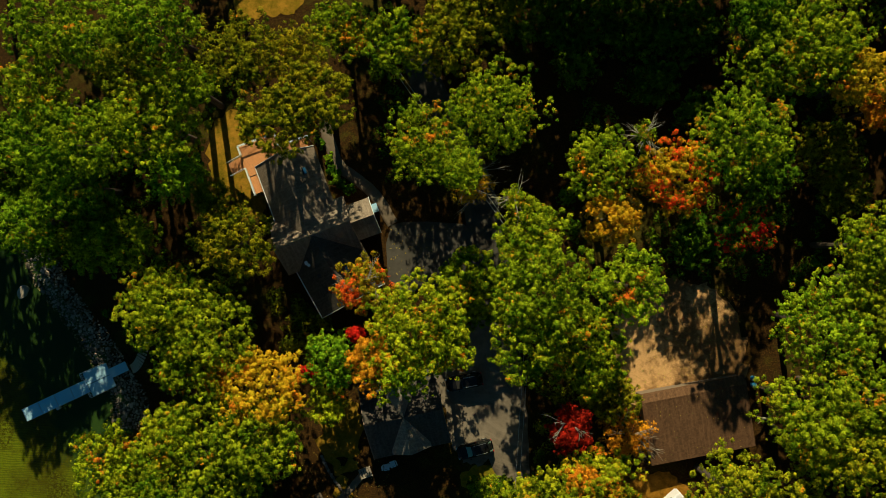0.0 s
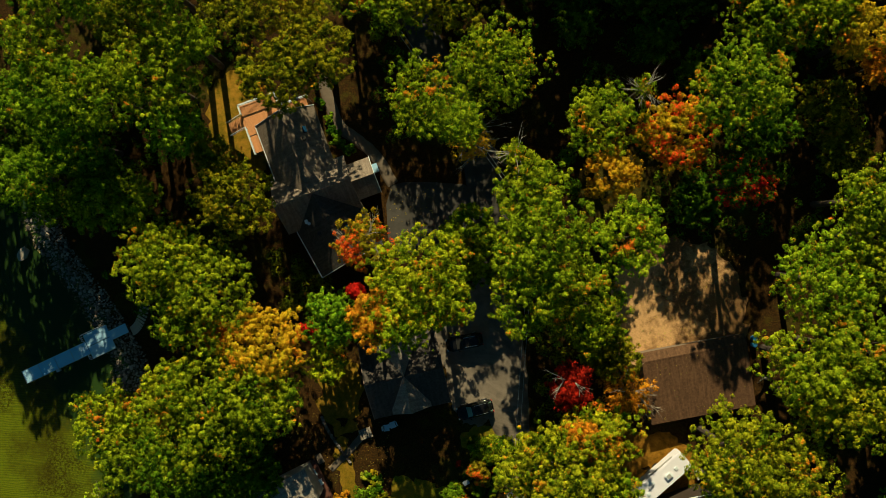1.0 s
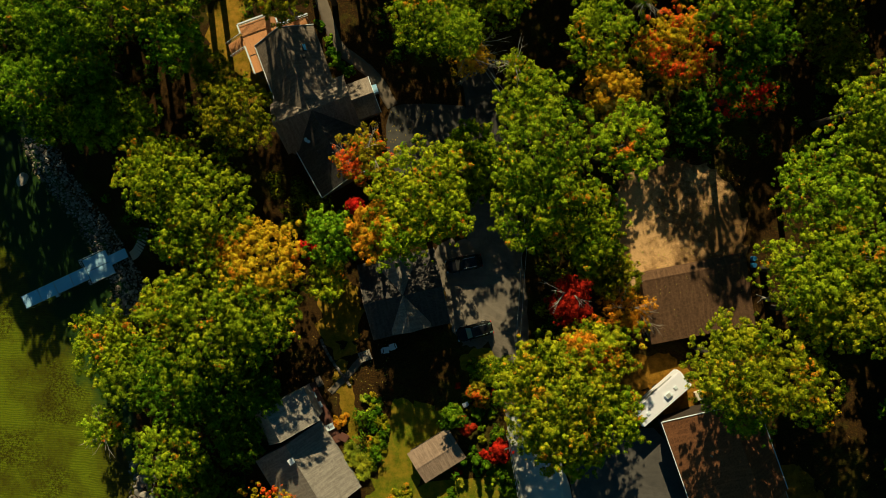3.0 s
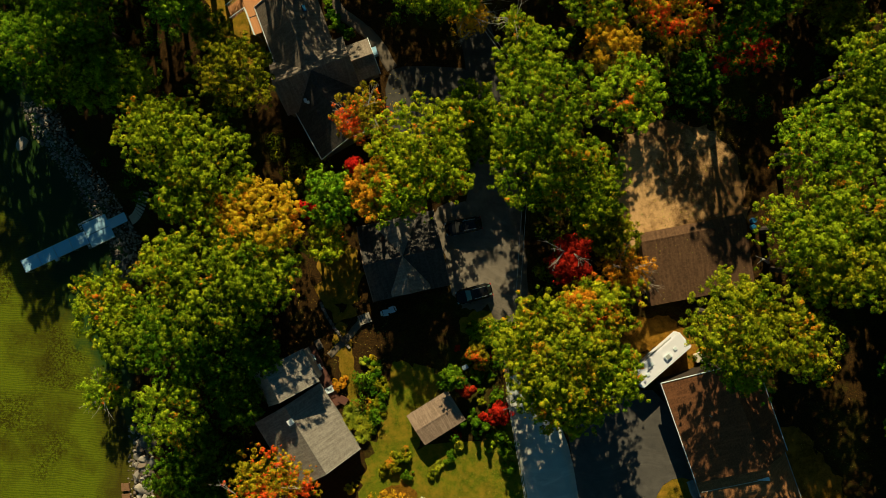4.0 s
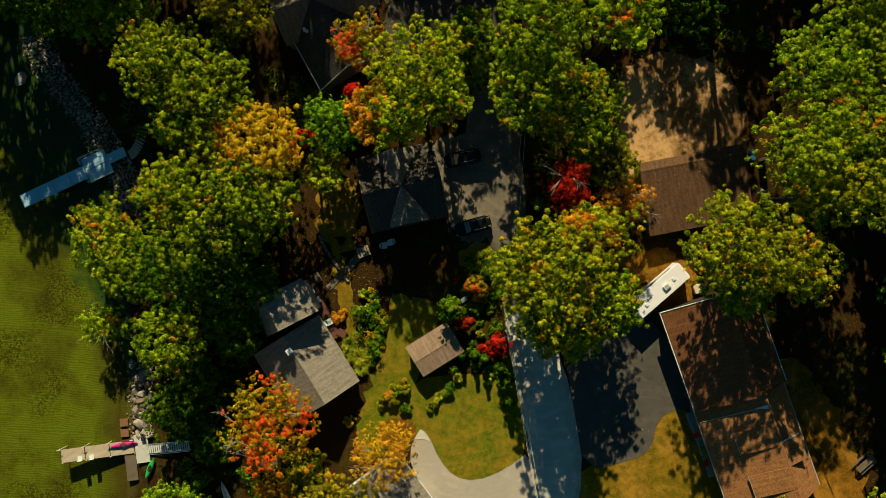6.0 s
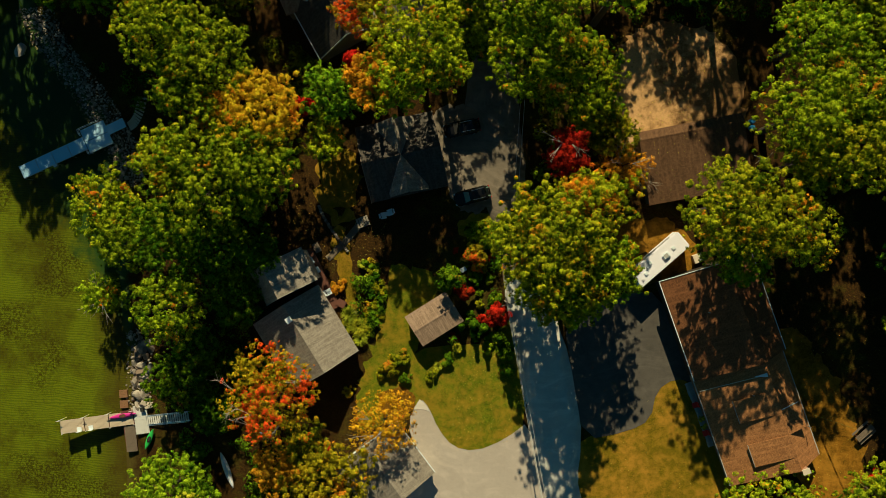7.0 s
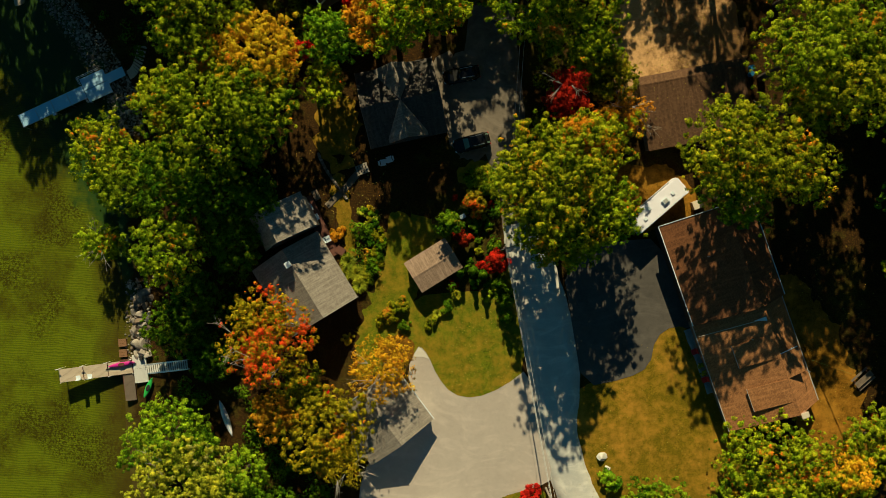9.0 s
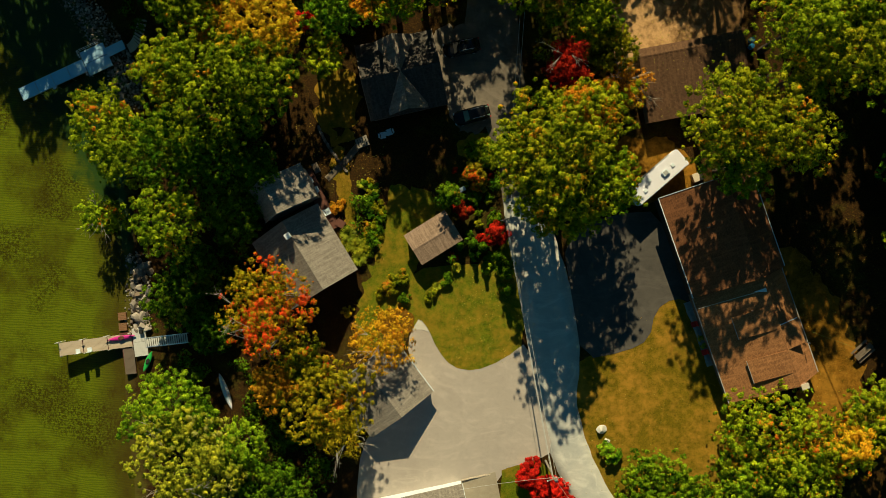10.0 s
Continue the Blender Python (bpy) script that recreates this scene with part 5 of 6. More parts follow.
for x, y, r, h, st in ((-13.2, -37.2, 1.0, 1.1, "orange"), (-5.2, -46.4, 1.2, 1.4, "olive"), (-6.6, -47.6, 1.4, 1.3, "olive"), (-4.6, -48.8, 0.8, 1.0, "deep"), (-1.0, -48.3, 0.8, 1.0, "olive"),
                       (0.9, -46.4, 0.9, 1.1, "deep"), (4.4, -43.2, 0.8, 1.0, "deep"), (6.0, -45.0, 0.7, 0.9, "moss"), (1.2, -36.5, 0.9, 1.2, "deep"), (4.4, -36.0, 1.0, 1.2, "deep"),
                       (21.6, -68.3, 1.3, 1.8, "bright"), (-11.8, -50.6, 0.7, 0.8, "rust"), (-15.0, -58.6, 1.2, 1.4, "red"), (-24.5, -54.2, 0.7, 0.9, "red"), (53.9, -60.6, 1.2, 1.4, "red")):
    shrub(x, y, r, h, st, {"orange": "orange flowering shrub beside the cottage deck"}.get(st, "leafy garden shrub in a planted bed"))


for x, y in ((33.3, -54.6), (33.0, -53.6)):
    shrub(x, y, 0.45, 0.5, "pale", "low white-flowering plant beside the long house", 0.8, 0.07)


for px, py, pr, ph in ((-14.6, 11.6, 0.8, 0.9), (-13.6, 9.0, 0.9, 1.1), (-11.9, 7.6, 0.8, 0.8), (-15.6, 13.6, 0.7, 0.8), (-14.2, 10.2, 0.7, 0.7), (-12.8, 8.2, 0.7, 0.7)):
    shrub(px, py, pr, ph, "deep", "dark green shrub between the brick path and the house")


def ornamental_grass(x, y, r, h, label, count=420):
    """A fountain of narrow arching blades."""
    rng = np.random.default_rng(int(50000 + 31 * x + 17 * y))
    e = thing("ornamental_grass", x, y, gz(x, y) - 0.03, 0, label, "grass clump", "garden grasses")
    a, q = rng.uniform(0, 6.28, count), r * np.sqrt(rng.uniform(0.05, 1, count))
    o = np.stack([np.cos(a), np.sin(a), 0 * a], 1)
    side = np.stack([-np.sin(a), np.cos(a), 0 * a], 1) * rng.uniform(0.02, 0.045, count)[:, None]
    root = o * (0.12 * q)[:, None]
    up = np.array([0, 0, 1.0])
    mid = o * (0.5 * q)[:, None] + up * (h * rng.uniform(0.6, 0.9, count))[:, None]
    tip = o * q[:, None] + up * (h * rng.uniform(0.3, 0.8, count))[:, None]
    v = np.stack([root - side, root + side, mid + side, mid - side, tip], 1).reshape(-1, 3)
    k = np.arange(count)[:, None] * 5
    f = np.concatenate([k + [0, 1, 2], k + [0, 2, 3], k + [3, 2, 4]], 1).reshape(-1, 3)
    c = new("blades", cloud_mesh("blades", v, f, LEAF["pale"]))
    c.parent = e


for x, y, r, h in ((-11.7, -40.7, 1.4, 1.4), (-10.6, -42.2, 1.5, 1.5), (-10.3, -43.8, 1.2, 1.2), (-12.2, -42.3, 1.1, 1.2), (-0.3, -47.3, 0.7, 0.8), (2.2, -44.9, 0.8, 0.9)):
    ornamental_grass(x, y, r, h, "pale yellow-green ornamental grass clump in the garden")

bed_rng = np.random.default_rng(77)
for i in range(38):
    t_ = 0.24 + 0.76 * (i + 0.5) / 38
    bx = -11.2 + 2.9 * math.sin(2.6 * t_) + bed_rng.uniform(-0.9, 0.9)
    by = -30.6 - 12.6 * t_
    st = ("deep", "moss", "olive", "deep", "deep", "rust", "deep", "olive", "pale")[bed_rng.integers(9)]
    shrub(bx, by, bed_rng.uniform(0.35, 0.75), bed_rng.uniform(0.4, 1.0), st, {"rust": "low rusty perennial in the garden bed", "pale": "low silvery perennial in the garden bed"}.get(st, "low leafy perennial in the garden bed"), 1.1, 0.09)
for i in range(26):
    bx, by = bed_rng.uniform(1.6, 7.4), bed_rng.uniform(-44.5, -31.5)
    st = ("deep", "deep", "olive", "darkred", "moss")[bed_rng.integers(5)]
    shrub(bx, by, bed_rng.uniform(0.35, 0.7), bed_rng.uniform(0.4, 1.0), st, {"darkred": "low dark red perennial beside the lane"}.get(st, "low leafy perennial beside the lane"), 1.0, 0.09)


# ---- stones ----
def stone_mesh(seed):
    rng = np.random.default_rng(seed)
    bm = bmesh.new()
    bmesh.ops.create_icosphere(bm, subdivisions=2, radius=0.5)
    off = Vector(rng.uniform(-9, 9, 3))
    cuts = [(Vector(rng.normal(size=3)).normalized(), rng.uniform(0.2, 0.36)) for _ in range(10)]
    for v in bm.verts:
        for n_, d in cuts:
            k = v.co.dot(n_) - d
            if k > 0:
                v.co -= n_ * k
        v.co *= 1.25 + 0.08 * noise.noise(v.co * 3 + off)
        v.co.z *= 0.7
    return bm


STONES = []
for i in range(6):
    me_ = bpy.data.meshes.new("stone")
    b_ = stone_mesh(i)
    b_.to_mesh(me_)
    b_.free()
    me_.materials.append(STONE)
    STONES.append(me_)


def riprap(label, y0, y1, d0, d1, n, size, seed):
    rng = np.random.default_rng(seed)
    e = thing("riprap", float(shore((y0 + y1) / 2)) + 1, (y0 + y1) / 2, 0, 0, label, "riprap", kind="structure")
    inv = e.matrix_basis.inverted()
    for _ in range(n):
        y = rng.uniform(y0, y1)
        x = float(shore(y)) + rng.uniform(d0, d1)
        s = size * rng.uniform(0.55, 1.5)
        o = new("stone", STONES[rng.integers(6)])
        o.parent = e
        o.matrix_basis = inv @ pose(x, y, gz(x, y) + 0.12 * s, rng.uniform(-25, 25), rng.uniform(-25, 25), rng.uniform(0, 360)) @ Matrix.Diagonal((s * rng.uniform(0.8, 1.3), s, s, 1))


riprap("bank of broken grey stones along the shore", -23.5, -1.0, -0.4, 4.2, 298, 0.36, 3)
riprap("bank of mixed pale stones beside the wooden pier", -53.4, -43.5, 1.3, 4.0, 95, 0.5, 4)
riprap("large pale boulders along the bank by the wooden pier", -53.6, -45.0, 1.8, 4.0, 26, 0.95, 5)


def rubble(y0, y1, d0, d1, n, size, seed):
    """Small stones between the large ones, joined."""
    rng = np.random.default_rng(seed)
    src = bmesh.new()
    bmesh.ops.create_icosphere(src, subdivisions=1, radius=0.5)
    sv = np.array([v.co[:] for v in src.verts])
    sf = np.array([[v.index for v in f.verts] for f in src.faces])
    src.free()
    vs, fs = [], []
    for i in range(n):
        y = rng.uniform(y0, y1)
        x = float(shore(y)) + rng.uniform(d0, d1)
        s = size * rng.uniform(0.5, 1.5)
        k = sv * (1 + rng.uniform(-0.25, 0.25, (len(sv), 1))) * s * np.array([rng.uniform(0.8, 1.3), rng.uniform(0.8, 1.2), 0.7])
        vs.append(k + np.array([x, y, gz(x, y) + 0.08 * s]))
        fs.append(sf + i * len(sv))
    tagged(new("rubble", cloud_mesh("rubble", np.concatenate(vs), np.concatenate(fs), STONE)), "small broken stones between the large ones", "rubble", kind="stuff")


rubble(-24, 0, -0.8, 4.6, 2300, 0.22, 6)
rubble(-54, -43, 0.6, 4.2, 260, 0.28, 7)


def boulder(x, y, s, label, material=PALE_STONE):
    me = bpy.data.meshes.new("boulder")
    bm = stone_mesh(int(140 + x))
    bm.to_mesh(me)
    bm.free()
    me.materials.append(material)
    o = tagged(new("boulder", me), label, "rock")
    o.matrix_basis = pose(x, y, gz(x, y) + 0.22 * s, 8, 5, 40) @ Matrix.Diagonal((s, s, s, 1))


boulder(20.6, -65.3, 1.35, "large pale boulder on the lawn edge")
boulder(21.3, -66.8, 0.9, "small pale boulder on the lawn edge")
boulder(-56.6, -5.6, 1.8, "rounded grey boulder at the shore", STONE)
boulder(-37.9, -43.0, 1.0, "rounded grey boulder at the shore", STONE)


# ---- docks ----
def metal_dock():
    e = thing("dock", -45.95, -17.35, 0, 25.0, "blue-grey panelled dock with a square platform over the water", "dock")
    z = 0.65
    for k in range(2):
        part("deck_panel", boxed((0, -0.86 + 1.72 * k, z), (3.4, 1.66, 0.09), None, 0.015), DOCK_BLUE, e)
    for k in range(4):
        p = part("deck_panel", boxed((-2.9 - 2.34 * k, -0.1, z), (2.26, 1.7, 0.09), None, 0.015), DOCK_BLUE, e)
        part("end_rail", boxed((-4.07 - 2.34 * k, -0.1, z + 0.01), (0.05, 1.74, 0.12)), ALU, p)
        for s in (-1, 1):
            part("side_rail", boxed((-2.9 - 2.34 * k, -0.1 + s * 0.87, z - 0.03), (2.34, 0.05, 0.16)), ALU, p)
    part("gangway", boxed((3.05, 0.1, z + 0.12), (2.6, 1.3, 0.08), Matrix.Rotation(radians(-4), 4, "Y"), 0.01), DOCK_BLUE, e)
    for x, y in [(-1.6, -1.6), (-1.6, 1.6), (1.6, -1.6), (1.6, 1.6)] + [(-1.75 - 2.34 * k, s) for k in range(5) for s in (-0.95, 0.75)]:
        part("leg", beam(bmesh.new(), (x, y, -1.8), (x, y, z + 0.06), 0.04), ALU, e)
    for a, b in (((-1.65, 1.75), (1.2, 1.75)), ((-1.75, 0.9), (-1.75, 1.75)), ((-1.4, -1.75), (1.65, -1.75)), ((-1.75, -1.75), (-1.75, -1.1))):
        bm = bmesh.new()
        for h in (0.5, 0.95):
            beam(bm, (*a, z + h), (*b, z + h), 0.025)
        k = 3
        for i in range(k + 1):
            x, y = a[0] + (b[0] - a[0]) * i / k, a[1] + (b[1] - a[1]) * i / k
            beam(bm, (x, y, z), (x, y, z + 0.95), 0.025)
        part("railing", bm, ALU, e, "thin aluminium railing")
    part("ladder", boxed((-6.6, -1.15, z - 0.1), (0.5, 0.35, 0.5), None, 0.02), ALU, e)


metal_dock()


def shore_steps():
    e = thing("garden_steps", -41.6, -16.2, 0, 0, "curved flight of weathered wooden steps up the bank", "steps")
    inv = e.matrix_basis.inverted()
    for k in range(12):
        t = k / 11
        x, y = -41.5 + 2.2 * t - 0.3 * t * t, -15.9 + 1.0 * t + 2.6 * t * t
        o = part("tread", boxed((0, 0, 0), (0.28, 1.25, 0.08), None, 0.01), GREY_WOOD, e)
        o.matrix_basis = inv @ pose(x, y, max(gz(x, y) + 0.06, 0.75), 0, 0, 25 + 55 * t)


shore_steps()


def wood_pier():
    e = thing("pier", -45.8, -55.45, 0, 7.8, "weathered wooden pier with a grey platform and steel stair", "pier")
    z = 0.85
    for k in range(3):
        sec = part("deck_section", boxed((-3.3 + 3.3 * k, 0, z - 0.12), (3.25, 1.7, 0.18)), DARK_WOOD, e)
        lay_boards(sec, 3.28, 1.75, False, z, pose(-3.3 + 3.3 * k, 0, 0), GREY_WOOD)
    for k in range(4):
        x = -4.9 + 3.25 * k
        for s in (-0.95, 0.95):
            part("post", beam(bmesh.new(), (x, s, -1.8), (x, s, z + (0.75 if s > 0 else 0.1)), 0.06), PALE_WOOD, e)
        part("crossbar", boxed((x + 0.02, 0.95, z + 0.62), (0.5, 0.08, 0.08), pose(0, 0, 0, 0, 0, 0)), PALE_WOOD, e)
    for x in (-2.3, -0.75):
        c = part("seat", boxed((x, -0.5, z + 0.36), (0.62, 0.55, 0.06), None, 0.02), WHITE, e, "white plastic seat")
        part("seat_back", boxed((x, -0.82, z + 0.6), (0.62, 0.06, 0.5), None, 0.02), WHITE, c)
    part("bench", boxed((4.2, 0.95, z + 0.25), (1.6, 0.3, 0.06), None, 0.02), DARK_WOOD, e)
    for k in range(2):
        sec = part("deck_section", boxed((5.9, 0.55 - 1.9 * k, z - 0.1), (1.75, 1.85, 0.18)), PALE_WOOD, e, "silvery grey platform")
        lay_boards(sec, 1.8, 1.9, True, z + 0.02, pose(5.9, 0.55 - 1.9 * k, 0), PALE_WOOD)
    for x, y in ((5.2, 1.3), (6.6, 1.3), (5.2, -2.2), (6.6, -2.2)):
        part("post", beam(bmesh.new(), (x, y, -1.2), (x, y, z), 0.08), PALE_WOOD, e)
    ramp = part("ramp", boxed((4.1, -2.75, z - 0.24), (1.5, 3.4, 0.12)), DARK_WOOD, e, "brown plank ramp")
    lay_boards(ramp, 3.5, 1.55, True, z - 0.14, pose(4.1, -2.75, 0, 0, 0, 88), SIDING)
    for k in range(19):
        part("stair_tread", boxed((6.95 + 0.31 * k, -0.6, z + 0.07 * k), (0.2, 1.15, 0.04)), PALE_WOOD, e)
    for s in (-0.6, 0.6):
        st = part("stair_stringer", beam(bmesh.new(), (6.8, -0.6 + s, z), (12.8, -0.6 + s, z + 1.35), 0.06), ALU, e)
        part("handrail", beam(bmesh.new(), (6.8, -0.6 + s, z + 0.8), (12.8, -0.6 + s, z + 2.15), 0.035), ALU, st)
    c = part("seat", boxed((6.35, 0.95, z + 0.4), (0.55, 0.55, 0.05), None, 0.02), RUBBER, e, "black folding chair seat")
    part("seat_back", boxed((6.62, 0.95, z + 0.68), (0.05, 0.55, 0.5), None, 0.02), RUBBER, c)
    for q in (-0.24, 0.24):
        part("chair_leg", boxed((6.35 + q, 0.95, z + 0.2), (0.04, 0.5, 0.38)), ALU, c)


wood_pier()


def hull(L, Wd, H, material, rim, name, x, y, z, turn, label, cockpit=True):
    """A slim boat: lofted sections, pointed at both ends."""
    e = thing(name, x, y, z, turn, label, name)
    bm = bmesh.new()
    rows = []
    for i in range(17):
        t = -1 + 2 * i / 16
        w = Wd / 2 * max(0.02, (1 - abs(t) ** 2.2)) ** 0.8
        lift = 0.12 * H * t * t
        ring = []
        for k in range(12):
            a = 2 * math.pi * k / 12
            ring.append(bm.verts.new((t * L / 2, math.cos(a) * w, H / 2 + lift + math.sin(a) * H / 2 * (0.55 + 0.45 * (1 - t * t)))))
        rows.append(ring)
    for r, s in zip(rows, rows[1:]):
        for k in range(12):
            bm.faces.new((r[k], r[(k + 1) % 12], s[(k + 1) % 12], s[k]))
    bm.faces.new(rows[0][::-1])
    bm.faces.new(rows[-1])
    bmesh.ops.recalc_face_normals(bm, faces=bm.faces)
    part("hull", bm, material, e, smooth=True)
    if cockpit:
        bm = bmesh.new()
        bmesh.ops.create_cone(bm, cap_ends=True, segments=16, radius1=0.24, radius2=0.22, depth=0.06, matrix=pose(0, 0, H + 0.0) @ Matrix.Diagonal((1.9, 1, 1, 1)))
        ck = part("cockpit", bm, rim, e)
        part("seat", boxed((-0.2, 0, H + 0.06), (0.1, 0.3, 0.12), None, 0.02), rim, ck)
    else:
        part("keel", boxed((0, 0, H + 0.01), (L * 0.85, 0.05, 0.05), None, 0.01), rim, e)


hull(3.7, 0.62, 0.34, PINK, DARK_WOOD, "kayak", -42.3, -54.5, 0.88, 10, "magenta plastic kayak lying on the pier")
hull(2.9, 0.72, 0.34, LIME_P, RUBBER, "kayak", -38.75, -57.6, 0.95, 68, "green plastic kayak tilted against the pier")
hull(5.0, 0.85, 0.42, WHITE_METAL, DOCK_BLUE, "canoe", -28.0, -61.3, gz(-28, -61.3), -70, "overturned white canoe lying in the grass", False)


# ---- vehicles ----
def shell(levels, cap=True, points=36):
    """Rounded plan rings stacked upwards. levels: z, back end, front end, half width, squareness."""
    bm = bmesh.new()
    rows = []
    for z, x0, x1, w, p in levels:
        ring = []
        for k in range(points):
            a = 2 * math.pi * k / points
            c, q = math.cos(a), math.sin(a)
            ring.append(bm.verts.new(((x0 + x1) / 2 + (x1 - x0) / 2 * math.copysign(abs(c) ** (2 / p), c), w * math.copysign(abs(q) ** (2 / p), q), z)))
        rows.append(ring)
    for r, t in zip(rows, rows[1:]):
        for k in range(points):
            bm.faces.new((r[k], r[(k + 1) % points], t[(k + 1) % points], t[k]))
    bm.faces.new(rows[0][::-1])
    if cap:
        bm.faces.new(rows[-1])
    return bm


def car(x, y, turn, label, glass=GLASS):
    """A sport utility car; its nose points to local -x."""
    e = thing("car", x, y, gz(x, y) + 0.06, turn, label, "car")
    part("body", shell([(0.25, -2.2, 2.2, 0.84, 4), (0.4, -2.34, 2.34, 0.92, 4.5), (0.75, -2.38, 2.36, 0.94, 4.5), (0.92, -2.3, 2.33, 0.92, 4.2), (1.02, -2.1, 2.28, 0.88, 4)]), CAR_PAINT, e, "glossy black body", True)
    part("bonnet", shell([(1.0, -2.1, -0.7, 0.8, 3.4), (1.07, -1.95, -0.8, 0.72, 3.2), (1.1, -1.7, -0.9, 0.55, 3)]), CAR_PAINT, e, "", True)
    part("window_glass", shell([(1.0, -1.12, 2.26, 0.84, 4), (1.28, -0.78, 2.1, 0.77, 4), (1.58, -0.34, 1.9, 0.69, 4)]), TINTED, e, "black tinted side windows", True)
    for name, x1, x2, w1, w2 in (("windscreen", -1.1, -0.44, 0.7, 0.58), ("rear_window", 2.2, 1.86, 0.68, 0.58)):
        part(name, slab(bmesh.new(), [(x1, -w1, 1.06), (x1, w1, 1.06), (x2, w2, 1.56), (x2, -w2, 1.56)], 0.02), glass, e, "pale greenish glass" if glass == GLASS else "")
    part("roof", shell([(1.5, -0.3, 1.72, 0.7, 4.5), (1.62, -0.2, 1.72, 0.67, 4.5), (1.67, 0.0, 1.55, 0.55, 4)]), CAR_PAINT, e, "", True)
    for s in (-1, 1):
        part("pillar", beam(bmesh.new(), (-1.1, s * 0.76, 1.04), (-0.3, s * 0.63, 1.58), 0.045), CAR_PAINT, e)
        part("pillar", beam(bmesh.new(), (2.2, s * 0.74, 1.04), (1.75, s * 0.63, 1.58), 0.06), CAR_PAINT, e)
        part("pillar", beam(bmesh.new(), (0.65, s * 0.84, 1.02), (0.65, s * 0.69, 1.57), 0.05), CAR_PAINT, e)
        part("mirror", boxed((-0.8, s * 1.0, 1.08), (0.14, 0.2, 0.14), None, 0.04), CAR_PAINT, e)
        part("headlight", boxed((-2.22, s * 0.64, 0.8), (0.2, 0.34, 0.12), None, 0.04), ALU, e)
        part("tail_light", boxed((2.27, s * 0.72, 0.92), (0.12, 0.22, 0.2), None, 0.03), RED_P, e)
        part("roof_rail", boxed((0.72, s * 0.6, 1.68), (1.6, 0.04, 0.05), None, 0.015), ALU, e)
        for q in (-1.42, 1.42):
            bm = bmesh.new()
            bmesh.ops.create_cone(bm, cap_ends=True, segments=20, radius1=0.35, radius2=0.35, depth=0.24, matrix=pose(q, s * 0.84, 0.32, 90))
            wl = part("wheel", bm, RUBBER, e)
            bm = bmesh.new()
            bmesh.ops.create_cone(bm, cap_ends=True, segments=16, radius1=0.22, radius2=0.2, depth=0.26, matrix=pose(q, s * 0.85, 0.32, 90))
            part("rim", bm, ALU, wl)


car(4.05, -25.5, 14.5, "black sport utility car parked on the gravel apron")
# both windscreens black: deep shade over this car put into their colour
car(2.7, -16.9, 11.0, "black car parked in deep shade beside the cottage", RUBBER)


def camper():
    x, y = 27.0, -33.6
    e = thing("camper", x, y, gz(x, y), 41.0, "white travel trailer with vents on its flat roof", "camper")
    body = part("body", boxed((0, 0, 1.75), (8.0, 2.45, 2.3), None, 0.16), WHITE_METAL, e)
    part("roof", boxed((0, 0, 2.93), (7.7, 2.3, 0.06), None, 0.02), WHITE_METAL, e)
    for q, w in ((2.2, 0.0), (-1.2, 0.5), (-2.4, -0.2)):
        part("roof_vent", boxed((q, w, 3.0), (0.45, 0.45, 0.16), None, 0.05), WHITE, e)
    ac = part("air_conditioner", boxed((0.9, -0.1, 3.1), (0.95, 0.75, 0.32), None, 0.1), WHITE, e, "white rooftop air conditioner")
    part("grille", boxed((0.9, -0.1, 3.27), (0.5, 0.5, 0.03)), GREY_P, ac)
    part("antenna", boxed((-1.7, 0.2, 3.05), (0.9, 0.06, 0.06)), ALU, e)
    part("antenna", boxed((-1.9, 0.2, 3.05), (0.06, 0.5, 0.06)), ALU, e)
    part("awning", boxed((0.3, 1.3, 2.6), (5.0, 0.16, 0.18), None, 0.05), GREY_P, e)
    for q in (-0.5, 0.5):
        for s in (-1, 1):
            bm = bmesh.new()
            bmesh.ops.create_cone(bm, cap_ends=True, segments=18, radius1=0.34, radius2=0.34, depth=0.22, matrix=pose(q, s * 1.05, 0.34, 90))
            part("wheel", bm, RUBBER, e)
    part("chassis", boxed((0, 0, 0.52), (7.6, 1.8, 0.14)), RUBBER, e)
    for q in (-3.2, 3.2):
        part("jack", boxed((q, 0, 0.22), (0.1, 1.4, 0.5)), RUBBER, e)
    for q in (-2.2, 0.4, 2.6):
        part("window", boxed((q, -1.235, 2.0), (0.9, 0.04, 0.6), None, 0.01), GLASS, e)


camper()

# ---- poles and cables ----
def pole(x, y, h, label, arm=True):
    e = thing("utility_pole", x, y, gz(x, y), -75, label, "pole", "utility poles")
    part("post", beam(bmesh.new(), (0, 0, -0.3), (0, 0, h), 0.15, 0.1, 10), POLE_WOOD, e)
    if arm:
        part("crossarm", boxed((0, 0, h - 0.4), (0.1, 1.8, 0.12)), POLE_WOOD, e)
        for q in (-0.85, 0.0, 0.85):
            part("insulator", beam(bmesh.new(), (0, q, h - 0.34), (0, q, h - 0.12), 0.05), WHITE, e)
        bm = bmesh.new()
        bmesh.ops.create_cone(bm, cap_ends=True, segments=14, radius1=0.24, radius2=0.24, depth=0.75, matrix=pose(0.32, 0.2, h - 1.1))
        part("transformer", bm, GREY_P, e, "pale grey transformer can")


POLES = [(13.6, -69.5, 9.0), (8.2, -38.9, 7.0), (10.6, -1.5, 8.5), (-7.5, 24.0, 8.5)]
for i, (x, y, h) in enumerate(POLES):
    pole(x, y, h, ("weathered utility pole above the red bushes", "utility pole with a transformer beside the lane", "utility pole hidden among the oaks", "utility pole beside the wooded lane")[i])


